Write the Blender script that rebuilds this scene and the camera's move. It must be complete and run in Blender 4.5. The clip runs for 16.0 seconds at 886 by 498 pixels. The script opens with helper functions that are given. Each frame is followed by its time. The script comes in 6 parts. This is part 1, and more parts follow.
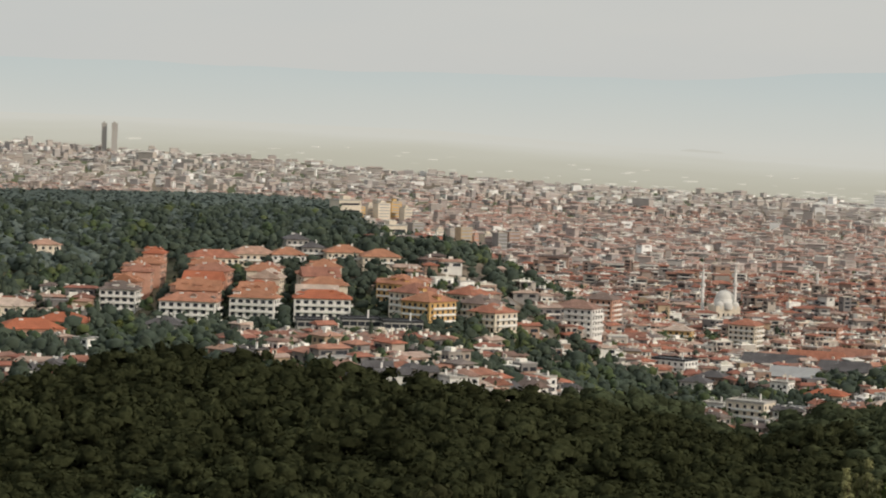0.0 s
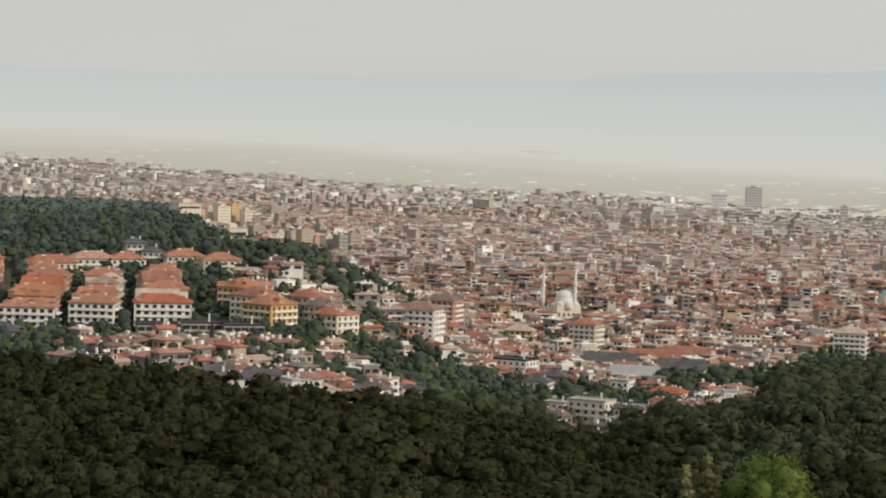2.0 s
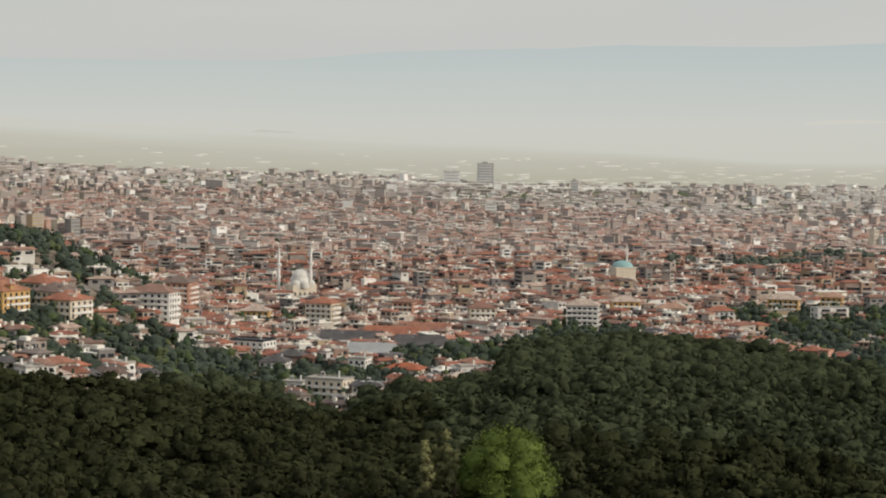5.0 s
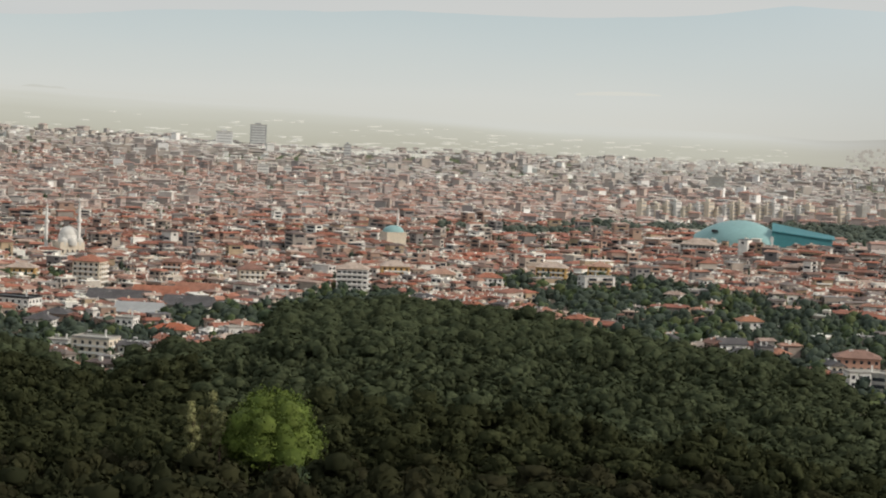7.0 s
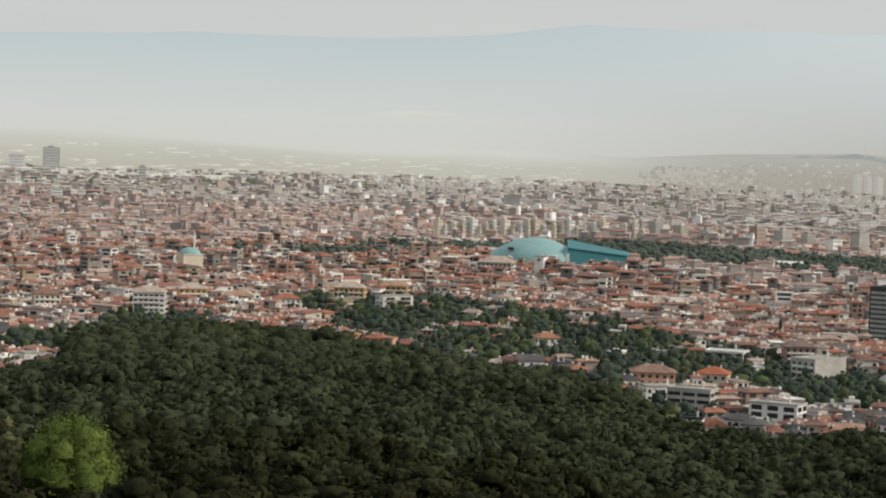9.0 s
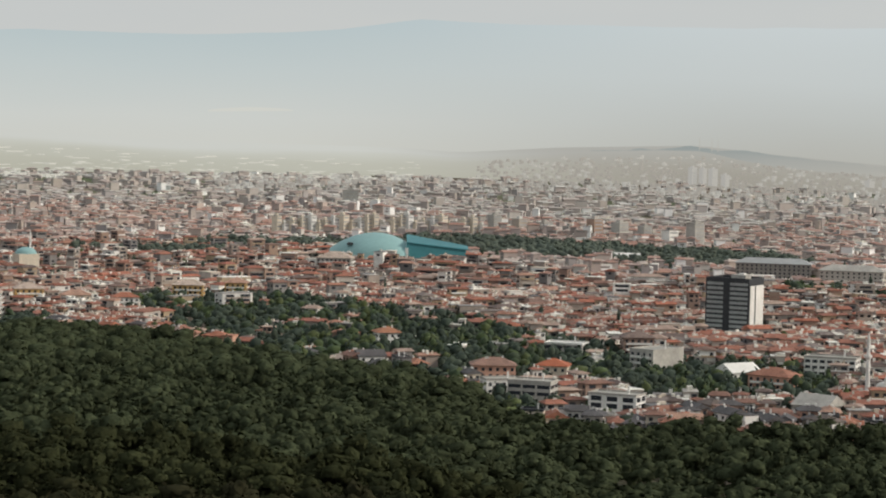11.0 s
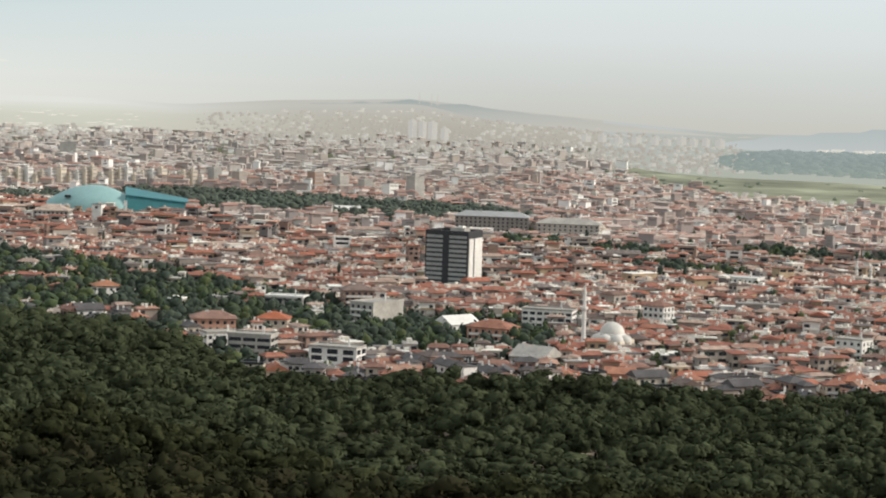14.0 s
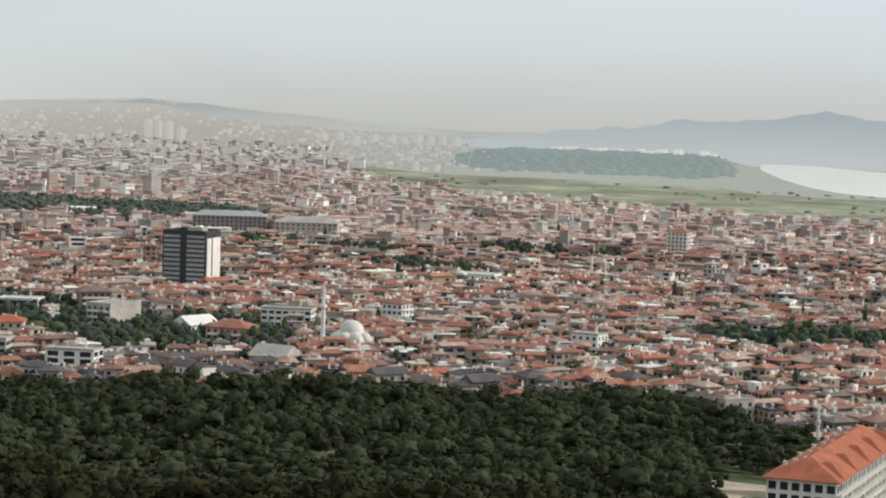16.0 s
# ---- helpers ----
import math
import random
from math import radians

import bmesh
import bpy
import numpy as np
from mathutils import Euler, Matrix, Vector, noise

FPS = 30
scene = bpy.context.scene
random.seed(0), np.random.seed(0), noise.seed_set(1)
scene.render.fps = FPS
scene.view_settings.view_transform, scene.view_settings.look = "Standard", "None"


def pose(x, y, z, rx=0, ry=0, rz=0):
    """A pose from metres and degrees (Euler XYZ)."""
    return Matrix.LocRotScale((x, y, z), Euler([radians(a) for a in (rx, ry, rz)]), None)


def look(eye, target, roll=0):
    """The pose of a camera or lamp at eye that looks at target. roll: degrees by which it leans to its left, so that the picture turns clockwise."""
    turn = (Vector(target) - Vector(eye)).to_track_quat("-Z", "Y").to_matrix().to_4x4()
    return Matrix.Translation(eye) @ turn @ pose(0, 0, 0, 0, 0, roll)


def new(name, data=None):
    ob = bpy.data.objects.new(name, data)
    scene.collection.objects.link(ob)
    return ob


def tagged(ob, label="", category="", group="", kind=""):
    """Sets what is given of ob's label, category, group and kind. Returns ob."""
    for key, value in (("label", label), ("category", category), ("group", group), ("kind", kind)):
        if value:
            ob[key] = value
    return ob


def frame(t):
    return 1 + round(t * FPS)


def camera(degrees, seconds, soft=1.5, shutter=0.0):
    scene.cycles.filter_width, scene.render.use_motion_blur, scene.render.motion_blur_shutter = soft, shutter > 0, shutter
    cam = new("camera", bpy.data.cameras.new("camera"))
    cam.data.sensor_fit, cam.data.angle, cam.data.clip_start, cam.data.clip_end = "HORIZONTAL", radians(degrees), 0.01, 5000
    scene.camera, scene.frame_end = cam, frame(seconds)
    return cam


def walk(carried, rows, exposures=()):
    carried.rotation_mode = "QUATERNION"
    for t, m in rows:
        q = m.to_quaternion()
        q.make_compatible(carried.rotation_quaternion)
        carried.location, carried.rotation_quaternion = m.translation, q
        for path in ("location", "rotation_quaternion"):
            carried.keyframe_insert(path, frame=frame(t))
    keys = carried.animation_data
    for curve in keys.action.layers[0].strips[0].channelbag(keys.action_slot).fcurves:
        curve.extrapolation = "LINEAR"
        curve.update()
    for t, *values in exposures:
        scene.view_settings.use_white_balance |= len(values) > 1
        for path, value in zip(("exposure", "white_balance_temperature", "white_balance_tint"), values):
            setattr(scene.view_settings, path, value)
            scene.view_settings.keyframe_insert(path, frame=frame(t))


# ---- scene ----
# The camera stands on a hilltop and turns from left to right. Bearings are in degrees to the right of the
# middle of the turn (the y axis), dips in degrees from the level of the eye.
cam = camera(21.7, 16.0, soft=2.0)
EYE = 124.0
TURNS = [
    (0.0, -19.547, -2.915, 1.984), (0.5, -19.300, -2.517, 1.873), (1.0, -17.624, -2.774, 1.852),
    (1.5, -16.328, -2.650, 1.300), (2.0, -15.609, -2.745, 1.628), (2.5, -14.023, -2.655, 1.509),
    (3.0, -12.765, -2.589, 1.559), (3.5, -11.460, -3.001, 1.501), (4.0, -10.663, -3.268, 1.497),
    (6.5, -5.064, -2.993, 1.306), (7.0, -3.320, -3.885, 2.422), (7.5, -1.905, -3.409, 1.783),
    (8.0, -0.651, -3.273, 1.808), (10.5, 4.595, -3.127, 1.343), (11.0, 5.674, -3.209, 1.361),
    (11.5, 7.614, -3.345, 1.733), (12.0, 8.778, -3.260, 1.876), (12.5, 9.952, -3.535, 2.288),
    (13.0, 10.335, -3.457, 1.729), (13.5, 11.061, -4.261, 1.865), (14.0, 12.639, -4.185, 1.832),
    (14.5, 13.344, -4.396, 1.869), (15.0, 15.447, -4.110, 1.528), (15.5, 18.369, -4.567, 1.870),
    (16.0, 19.131, -4.024, 1.687),
]
walk(cam, [(t, pose(0, 0, EYE, 0, 0, -yaw) @ pose(0, 0, 0, 90 + pitch) @ pose(0, 0, 0, 0, 0, roll)) for t, yaw, pitch, roll in TURNS],
     exposures=[(0.0, -0.13, 6600, 10), (1.0, -0.12, 6600, 10), (2.0, -0.09, 6600, 10), (3.0, -0.14, 6600, 10), (4.0, -0.14, 6600, 10), (6.5, -0.15, 6460, 10), (7.0, -0.03, 6420, 10), (8.0, 0.0, 6400, 10), (10.5, -0.13, 6350, 9.5), (11.5, -0.09, 6350, 9.5), (13.0, 0.08, 6350, 9.5), (14.0, 0.23, 6340, 9.5), (14.8, 0.26, 6280, 9.6), (16.0, 0.15, 6180, 9.6)])

# ---- world and sun ----
SUN_BEARING, SUN_HEIGHT = 104.0, 25.0
sky_world = bpy.data.worlds.new("hazy_sky")
scene.world = sky_world
sky_world.use_nodes = True
wt = sky_world.node_tree
wt.nodes.clear()
w_out = wt.nodes.new("ShaderNodeOutputWorld")
w_bg = wt.nodes.new("ShaderNodeBackground")
w_sky = wt.nodes.new("ShaderNodeTexSky")
w_sky.sky_type, w_sky.sun_disc = "NISHITA", False
w_sky.sun_elevation, w_sky.sun_rotation = radians(SUN_HEIGHT), radians(SUN_BEARING)
w_sky.dust_density, w_sky.air_density = 4.0, 1.2
w_dim = wt.nodes.new("ShaderNodeMix")
w_dim.data_type, w_dim.blend_type = "RGBA", "MULTIPLY"
w_dim.inputs[0].default_value = 1.0
w_dim.inputs[7].default_value = (0.09, 0.09, 0.09, 1)
w_co = wt.nodes.new("ShaderNodeTexCoord")
w_map = wt.nodes.new("ShaderNodeMapping")
w_map.inputs["Scale"].default_value = (3.0, 3.0, 16.0)
w_noise = wt.nodes.new("ShaderNodeTexNoise")
w_noise.inputs["Scale"].default_value, w_noise.inputs["Detail"].default_value = 1.6, 5.0
w_ramp = wt.nodes.new("ShaderNodeValToRGB")
w_ramp.color_ramp.elements[0].position, w_ramp.color_ramp.elements[0].color = 0.3, (0.650, 0.670, 0.660, 1)
w_ramp.color_ramp.elements[1].position, w_ramp.color_ramp.elements[1].color = 0.7, (0.690, 0.695, 0.670, 1)
w_mix = wt.nodes.new("ShaderNodeMix")
w_mix.data_type = "RGBA"
w_mix.inputs[0].default_value = 0.9
for a, b in ((w_sky.outputs[0], w_dim.inputs[6]), (w_dim.outputs[2], w_mix.inputs[6]), (w_co.outputs["Generated"], w_map.inputs[0]),
             (w_map.outputs[0], w_noise.inputs["Vector"]), (w_noise.outputs["Fac"], w_ramp.inputs[0]), (w_ramp.outputs[0], w_mix.inputs[7]),
             (w_mix.outputs[2], w_bg.inputs[0]), (w_bg.outputs[0], w_out.inputs[0])):
    wt.links.new(a, b)
w_bg.inputs[1].default_value = 1.0
sun = new("sun", bpy.data.lights.new("sun", "SUN"))
sun.data.energy, sun.data.angle, sun.data.color = 2.7, radians(4), (1.0, 0.89, 0.74)
sa, se = radians(SUN_BEARING), radians(SUN_HEIGHT)
sun.matrix_world = look((900 * math.sin(sa) * math.cos(se), 900 * math.cos(sa) * math.cos(se), 900 * math.sin(se)), (0, 0, 0))


# ---- materials ----
def surface(name, colours, rough=0.85, pick=None, grain=0.25, size=0.35, stain=0.2, stain_size=0.03, bump=0.0, metal=0.0, gloss=0.25):
    """A painted or mineral surface: one of the colours (picked by object or by island), with fine grain and broad stains."""
    m = bpy.data.materials.new(name)
    m.use_nodes = True
    t = m.node_tree
    bsdf = t.nodes["Principled BSDF"]
    bsdf.inputs["Roughness"].default_value, bsdf.inputs["Metallic"].default_value = rough, metal
    bsdf.inputs["Specular IOR Level"].default_value = gloss
    ramp = t.nodes.new("ShaderNodeValToRGB")
    ramp.color_ramp.interpolation = "CONSTANT"
    while len(ramp.color_ramp.elements) < len(colours):
        ramp.color_ramp.elements.new(0.5)
    for i, c in enumerate(colours):
        ramp.color_ramp.elements[i].position, ramp.color_ramp.elements[i].color = i / len(colours), (*c, 1)
    if pick == "object":
        t.links.new(t.nodes.new("ShaderNodeObjectInfo").outputs["Random"], ramp.inputs[0])
    elif pick == "island":
        t.links.new(t.nodes.new("ShaderNodeNewGeometry").outputs["Random Per Island"], ramp.inputs[0])
    co = t.nodes.new("ShaderNodeTexCoord")
    last = ramp.outputs[0]
    for amount, scale, detail in ((grain, size, 4.0), (stain, stain_size, 3.0)):
        n = t.nodes.new("ShaderNodeTexNoise")
        n.inputs["Scale"].default_value, n.inputs["Detail"].default_value = scale, detail
        t.links.new(co.outputs["Object"], n.inputs["Vector"])
        r = t.nodes.new("ShaderNodeMapRange")
        r.inputs[1].default_value, r.inputs[2].default_value = 0.3, 0.7
        r.inputs[3].default_value, r.inputs[4].default_value = 1 - amount, 1 + amount
        t.links.new(n.outputs["Fac"], r.inputs[0])
        mul = t.nodes.new("ShaderNodeMix")
        mul.data_type, mul.blend_type = "RGBA", "MULTIPLY"
        mul.inputs[0].default_value = 1.0
        t.links.new(last, mul.inputs[6])
        t.links.new(r.outputs[0], mul.inputs[7])
        last = mul.outputs[2]
        if bump and amount == grain:
            b = t.nodes.new("ShaderNodeBump")
            b.inputs["Strength"].default_value, b.inputs["Distance"].default_value = 1.0, bump
            t.links.new(n.outputs["Fac"], b.inputs["Height"])
            t.links.new(b.outputs[0], bsdf.inputs["Normal"])
    t.links.new(last, bsdf.inputs["Base Color"])
    return m


PLASTERS = [(0.4162, 0.3784, 0.3406), (0.3311, 0.2838, 0.2511), (0.682, 0.671, 0.649), (0.3595, 0.2554, 0.2038), (0.2838, 0.2606, 0.2417), (0.4162, 0.3268, 0.2270), (0.2365, 0.2270, 0.2227), (0.3216, 0.2270, 0.1892), (0.800, 0.800, 0.770), (0.3879, 0.3363, 0.2933), (0.1892, 0.1797, 0.1797), (0.4730, 0.4352, 0.3973)]
TILES = [(0.2745, 0.1156, 0.0827), (0.3290, 0.1466, 0.1034), (0.2303, 0.1137, 0.0865), (0.3572, 0.1842, 0.1325), (0.2961, 0.1363, 0.1006), (0.3403, 0.1363, 0.0912), (0.2519, 0.1448, 0.1156), (0.3722, 0.2228, 0.1711), (0.2858, 0.1222, 0.0912), (0.1974, 0.1297, 0.1090), (0.4136, 0.3102, 0.2585), (0.1429, 0.1090, 0.1006)]
WARM_TILES = [(0.346, 0.151, 0.103), (0.281, 0.132, 0.097), (0.378, 0.184, 0.124), (0.238, 0.135, 0.108), (0.389, 0.243, 0.184), (0.313, 0.151, 0.108), (0.194, 0.146, 0.130), (0.335, 0.140, 0.092), (0.270, 0.167, 0.135), (0.454, 0.367, 0.313), (0.151, 0.124, 0.113)]
plaster_house = surface("plaster_house", PLASTERS, pick="object", grain=0.08, size=1.2, stain=0.12, stain_size=0.15)
tile_house = surface("roof_tile", WARM_TILES, pick="object", grain=0.22, size=1.6, stain=0.25, stain_size=0.25, bump=0.15)
plaster_city = surface("plaster_city", PLASTERS, pick="island", grain=0.15, size=0.25, stain=0.12, stain_size=0.01)
tile_city = surface("roof_tile_city", TILES + [(0.36, 0.27, 0.23), (0.20, 0.17, 0.16)], pick="island", grain=0.25, size=0.3, stain=0.18, stain_size=0.008)
# far walls and roofs have distance haze mixed into their base colours
plaster_far = surface("hazed_plaster", [(0.4418, 0.3925, 0.3696), (0.3969, 0.3414, 0.3256), (0.800, 0.800, 0.800), (0.3802, 0.3309, 0.3203), (0.4638, 0.3925, 0.3538), (0.5738, 0.5412, 0.5130), (0.3309, 0.3089, 0.3089), (0.4189, 0.3538, 0.3309)], pick="island", grain=0.08, size=0.1, stain=0.1, stain_size=0.005)
tile_far = surface("hazed_roof", [(0.4139, 0.3497, 0.3255), (0.4334, 0.3794, 0.3553), (0.4241, 0.3841, 0.3646), (0.4734, 0.4436, 0.4194), (0.4046, 0.3255, 0.2957), (0.5320, 0.5180, 0.4929)], pick="island", grain=0.1, size=0.1, stain=0.12, stain_size=0.005)
plaster_rim = surface("haze_pale_plaster", [(0.4674, 0.4269, 0.4020), (0.4370, 0.4020, 0.3827), (0.800, 0.800, 0.800), (0.4269, 0.3827, 0.3625), (0.4674, 0.4177, 0.3827), (0.3974, 0.3726, 0.3680)], pick="island", grain=0.08, size=0.1, stain=0.1, stain_size=0.005)
tile_mid = surface("hazed_roof_tile", [(0.3744, 0.2245, 0.1840), (0.3974, 0.2604, 0.2199), (0.3524, 0.2364, 0.2052), (0.4269, 0.3119, 0.2714), (0.3744, 0.2134, 0.1711), (0.3349, 0.2604, 0.2364), (0.4959, 0.4214, 0.3864)], pick="island", grain=0.12, size=0.2, stain=0.15, stain_size=0.006)
white_paint = surface("white_paint", [(0.74, 0.73, 0.71)], grain=0.06, size=0.8, stain=0.1, stain_size=0.1)
cream_paint = surface("cream_paint", [(0.66, 0.59, 0.49)], grain=0.08, size=0.8, stain=0.1, stain_size=0.1)
salmon_paint = surface("salmon_paint", [(0.56, 0.33, 0.25)], grain=0.08, size=0.8, stain=0.1, stain_size=0.1)
ochre_paint = surface("ochre_paint", [(0.58, 0.38, 0.16)], grain=0.08, size=0.8, stain=0.1, stain_size=0.1)
grey_concrete = surface("grey_concrete", [(0.40, 0.385, 0.36)], grain=0.12, size=0.6, stain=0.2, stain_size=0.1)
dark_cladding = surface("dark_cladding", [(0.045, 0.048, 0.055)], rough=0.5, grain=0.1, stain=0.1)
grey_panel = surface("grey_panel", [(0.36, 0.37, 0.38)], rough=0.5, grain=0.1, stain=0.15)
# grey of the twin towers with haze mixed in
haze_slab = surface("haze_slab", [(0.40, 0.385, 0.37)], rough=0.7, grain=0.06, stain=0.1)
grey_band = surface("grey_band", [(0.34, 0.36, 0.36)], rough=0.4, grain=0.1, stain=0.2)
# window glass of the far blocks, lightened to stand for haze
hazed_glass = surface("hazed_glass", [(0.25, 0.225, 0.215)], rough=0.5, grain=0.1, stain=0.2)
window_glass = surface("window_glass", [(0.035, 0.04, 0.05)], rough=0.25, grain=0.1, stain=0.3)
teal_shell = surface("teal_shell", [(0.26, 0.43, 0.44)], rough=0.6, grain=0.05, size=0.3, stain=0.08, stain_size=0.03)
slate = surface("slate", [(0.10, 0.095, 0.10)], rough=0.7, grain=0.2, size=1.0, stain=0.25, stain_size=0.15)
pale_panel = surface("pale_panel", [(0.62, 0.63, 0.63)], rough=0.6, grain=0.08, stain=0.12)
teal_dark = surface("teal_dark", [(0.055, 0.20, 0.235)], rough=0.6, grain=0.06, size=0.3, stain=0.1, stain_size=0.03)
lead_dome = surface("lead_dome", [(0.62, 0.61, 0.58)], rough=0.6, grain=0.08, stain=0.12, stain_size=0.1)
vivid_tile = surface("vivid_roof_tile", [(0.37, 0.125, 0.070)], grain=0.15, size=2.0, stain=0.2, stain_size=0.2, bump=0.12)
rust_tile = surface("rust_roof_tile", [(0.3600, 0.1740, 0.1080)], grain=0.2, size=2.0, stain=0.25, stain_size=0.2, bump=0.12)
shed_roof = surface("shed_roof", [(0.78, 0.77, 0.72), (0.66, 0.64, 0.58), (0.58, 0.52, 0.44), (0.80, 0.78, 0.74)], pick="island", grain=0.1, stain=0.1)
bark = surface("bark", [(0.12, 0.085, 0.06)], grain=0.4, size=3.0, stain=0.2, bump=0.05)
# pine_needles and pine_slope: browner pines, darkened further to stand for shade
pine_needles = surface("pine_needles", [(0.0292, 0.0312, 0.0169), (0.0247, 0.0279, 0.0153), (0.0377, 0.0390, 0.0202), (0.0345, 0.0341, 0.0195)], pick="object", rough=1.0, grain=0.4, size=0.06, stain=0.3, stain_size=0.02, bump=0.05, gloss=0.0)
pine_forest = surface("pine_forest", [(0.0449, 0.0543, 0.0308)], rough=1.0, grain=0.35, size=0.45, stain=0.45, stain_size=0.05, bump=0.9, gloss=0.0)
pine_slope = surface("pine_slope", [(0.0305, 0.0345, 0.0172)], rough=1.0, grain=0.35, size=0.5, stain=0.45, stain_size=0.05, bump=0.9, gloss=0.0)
# hill, park and field leaves are paled and blued to stand for haze
hazed_hill_forest = surface("hazed_hill_forest", [(0.098, 0.122, 0.114), (0.104, 0.128, 0.116), (0.092, 0.116, 0.110)], pick="island", rough=1.0, grain=0.1, size=0.15, stain=0.2, stain_size=0.008, gloss=0.0)
park_haze_leaves = surface("park_haze_leaves", [(0.085, 0.105, 0.085), (0.078, 0.098, 0.082), (0.092, 0.11, 0.086)], pick="island", rough=0.95, grain=0.15, size=0.15, stain=0.2, stain_size=0.01)
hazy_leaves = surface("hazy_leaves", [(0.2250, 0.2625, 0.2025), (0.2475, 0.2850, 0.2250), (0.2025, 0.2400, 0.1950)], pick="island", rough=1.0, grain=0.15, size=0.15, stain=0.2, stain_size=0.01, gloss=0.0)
park_leaves = surface("park_leaves", [(0.0481, 0.0655, 0.0503), (0.0546, 0.0721, 0.0524), (0.0437, 0.0601, 0.0469)], pick="island", rough=0.95, grain=0.25, size=0.15, stain=0.2, stain_size=0.01)
broad_leaves = surface("broad_leaves", [(0.0599, 0.0850, 0.0360), (0.0449, 0.0679, 0.0350), (0.0750, 0.0949, 0.0380), (0.0400, 0.0579, 0.0340)], pick="island", rough=0.85, grain=0.3, size=0.4, stain=0.2, stain_size=0.02)
spring_leaves = surface("spring_leaves", [(0.0795, 0.1134, 0.0185), (0.0656, 0.0964, 0.0155), (0.0948, 0.1295, 0.0231)], pick="island", rough=0.8, grain=0.3, size=0.5, stain=0.15)
fresh_leaves = surface("fresh_leaves", [(0.115, 0.135, 0.048), (0.098, 0.120, 0.044), (0.130, 0.145, 0.055)], pick="island", rough=0.9, grain=0.25, size=0.5, stain=0.2, gloss=0.0)
dry_leaves = surface("dry_leaves", [(0.21, 0.21, 0.095), (0.17, 0.175, 0.08)], pick="island", rough=0.85, grain=0.3, size=0.7, stain=0.15)


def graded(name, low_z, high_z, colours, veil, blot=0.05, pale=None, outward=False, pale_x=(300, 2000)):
    """Distance haze painted as a backdrop colour by height (or by distance outward), which glows without a lamp."""
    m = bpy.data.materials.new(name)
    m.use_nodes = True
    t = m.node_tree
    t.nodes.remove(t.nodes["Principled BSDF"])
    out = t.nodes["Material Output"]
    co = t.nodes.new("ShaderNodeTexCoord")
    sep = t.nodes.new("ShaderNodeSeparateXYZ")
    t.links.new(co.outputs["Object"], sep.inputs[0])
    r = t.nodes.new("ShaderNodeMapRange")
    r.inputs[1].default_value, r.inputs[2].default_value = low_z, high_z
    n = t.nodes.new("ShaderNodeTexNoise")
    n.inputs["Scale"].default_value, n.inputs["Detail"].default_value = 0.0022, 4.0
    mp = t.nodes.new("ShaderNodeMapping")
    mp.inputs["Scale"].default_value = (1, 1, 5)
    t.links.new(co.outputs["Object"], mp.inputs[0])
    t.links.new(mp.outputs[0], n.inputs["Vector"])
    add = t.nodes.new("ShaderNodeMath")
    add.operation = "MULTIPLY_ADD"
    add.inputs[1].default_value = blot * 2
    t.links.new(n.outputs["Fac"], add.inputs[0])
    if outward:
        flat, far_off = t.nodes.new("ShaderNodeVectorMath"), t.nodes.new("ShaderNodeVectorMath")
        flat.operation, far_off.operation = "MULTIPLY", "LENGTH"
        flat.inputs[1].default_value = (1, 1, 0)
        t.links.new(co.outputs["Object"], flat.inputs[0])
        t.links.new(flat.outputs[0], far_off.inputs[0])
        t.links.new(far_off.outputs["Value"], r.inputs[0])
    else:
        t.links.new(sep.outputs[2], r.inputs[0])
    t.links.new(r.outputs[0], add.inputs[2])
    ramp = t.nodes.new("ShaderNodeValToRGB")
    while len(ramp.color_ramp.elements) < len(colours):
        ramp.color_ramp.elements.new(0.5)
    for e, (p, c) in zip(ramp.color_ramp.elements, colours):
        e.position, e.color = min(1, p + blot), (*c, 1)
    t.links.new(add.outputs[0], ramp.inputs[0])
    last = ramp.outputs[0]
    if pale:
        # a second ramp of painted haze is mixed in eastwards
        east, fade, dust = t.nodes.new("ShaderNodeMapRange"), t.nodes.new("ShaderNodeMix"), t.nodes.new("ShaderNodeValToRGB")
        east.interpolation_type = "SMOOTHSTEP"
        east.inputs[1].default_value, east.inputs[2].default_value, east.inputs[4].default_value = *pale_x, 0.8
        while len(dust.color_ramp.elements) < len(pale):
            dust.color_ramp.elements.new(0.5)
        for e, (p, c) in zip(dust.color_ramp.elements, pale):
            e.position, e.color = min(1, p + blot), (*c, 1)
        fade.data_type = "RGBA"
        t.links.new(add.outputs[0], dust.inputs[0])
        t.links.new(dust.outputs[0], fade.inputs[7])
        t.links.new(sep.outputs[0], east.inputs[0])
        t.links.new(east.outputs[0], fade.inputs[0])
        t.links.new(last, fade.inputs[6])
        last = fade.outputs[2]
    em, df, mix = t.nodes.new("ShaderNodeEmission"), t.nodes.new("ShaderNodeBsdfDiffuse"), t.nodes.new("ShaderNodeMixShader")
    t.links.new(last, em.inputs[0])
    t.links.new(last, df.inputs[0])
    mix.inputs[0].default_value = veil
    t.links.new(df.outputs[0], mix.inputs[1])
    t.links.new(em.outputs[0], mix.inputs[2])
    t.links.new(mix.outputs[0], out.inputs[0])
    return m


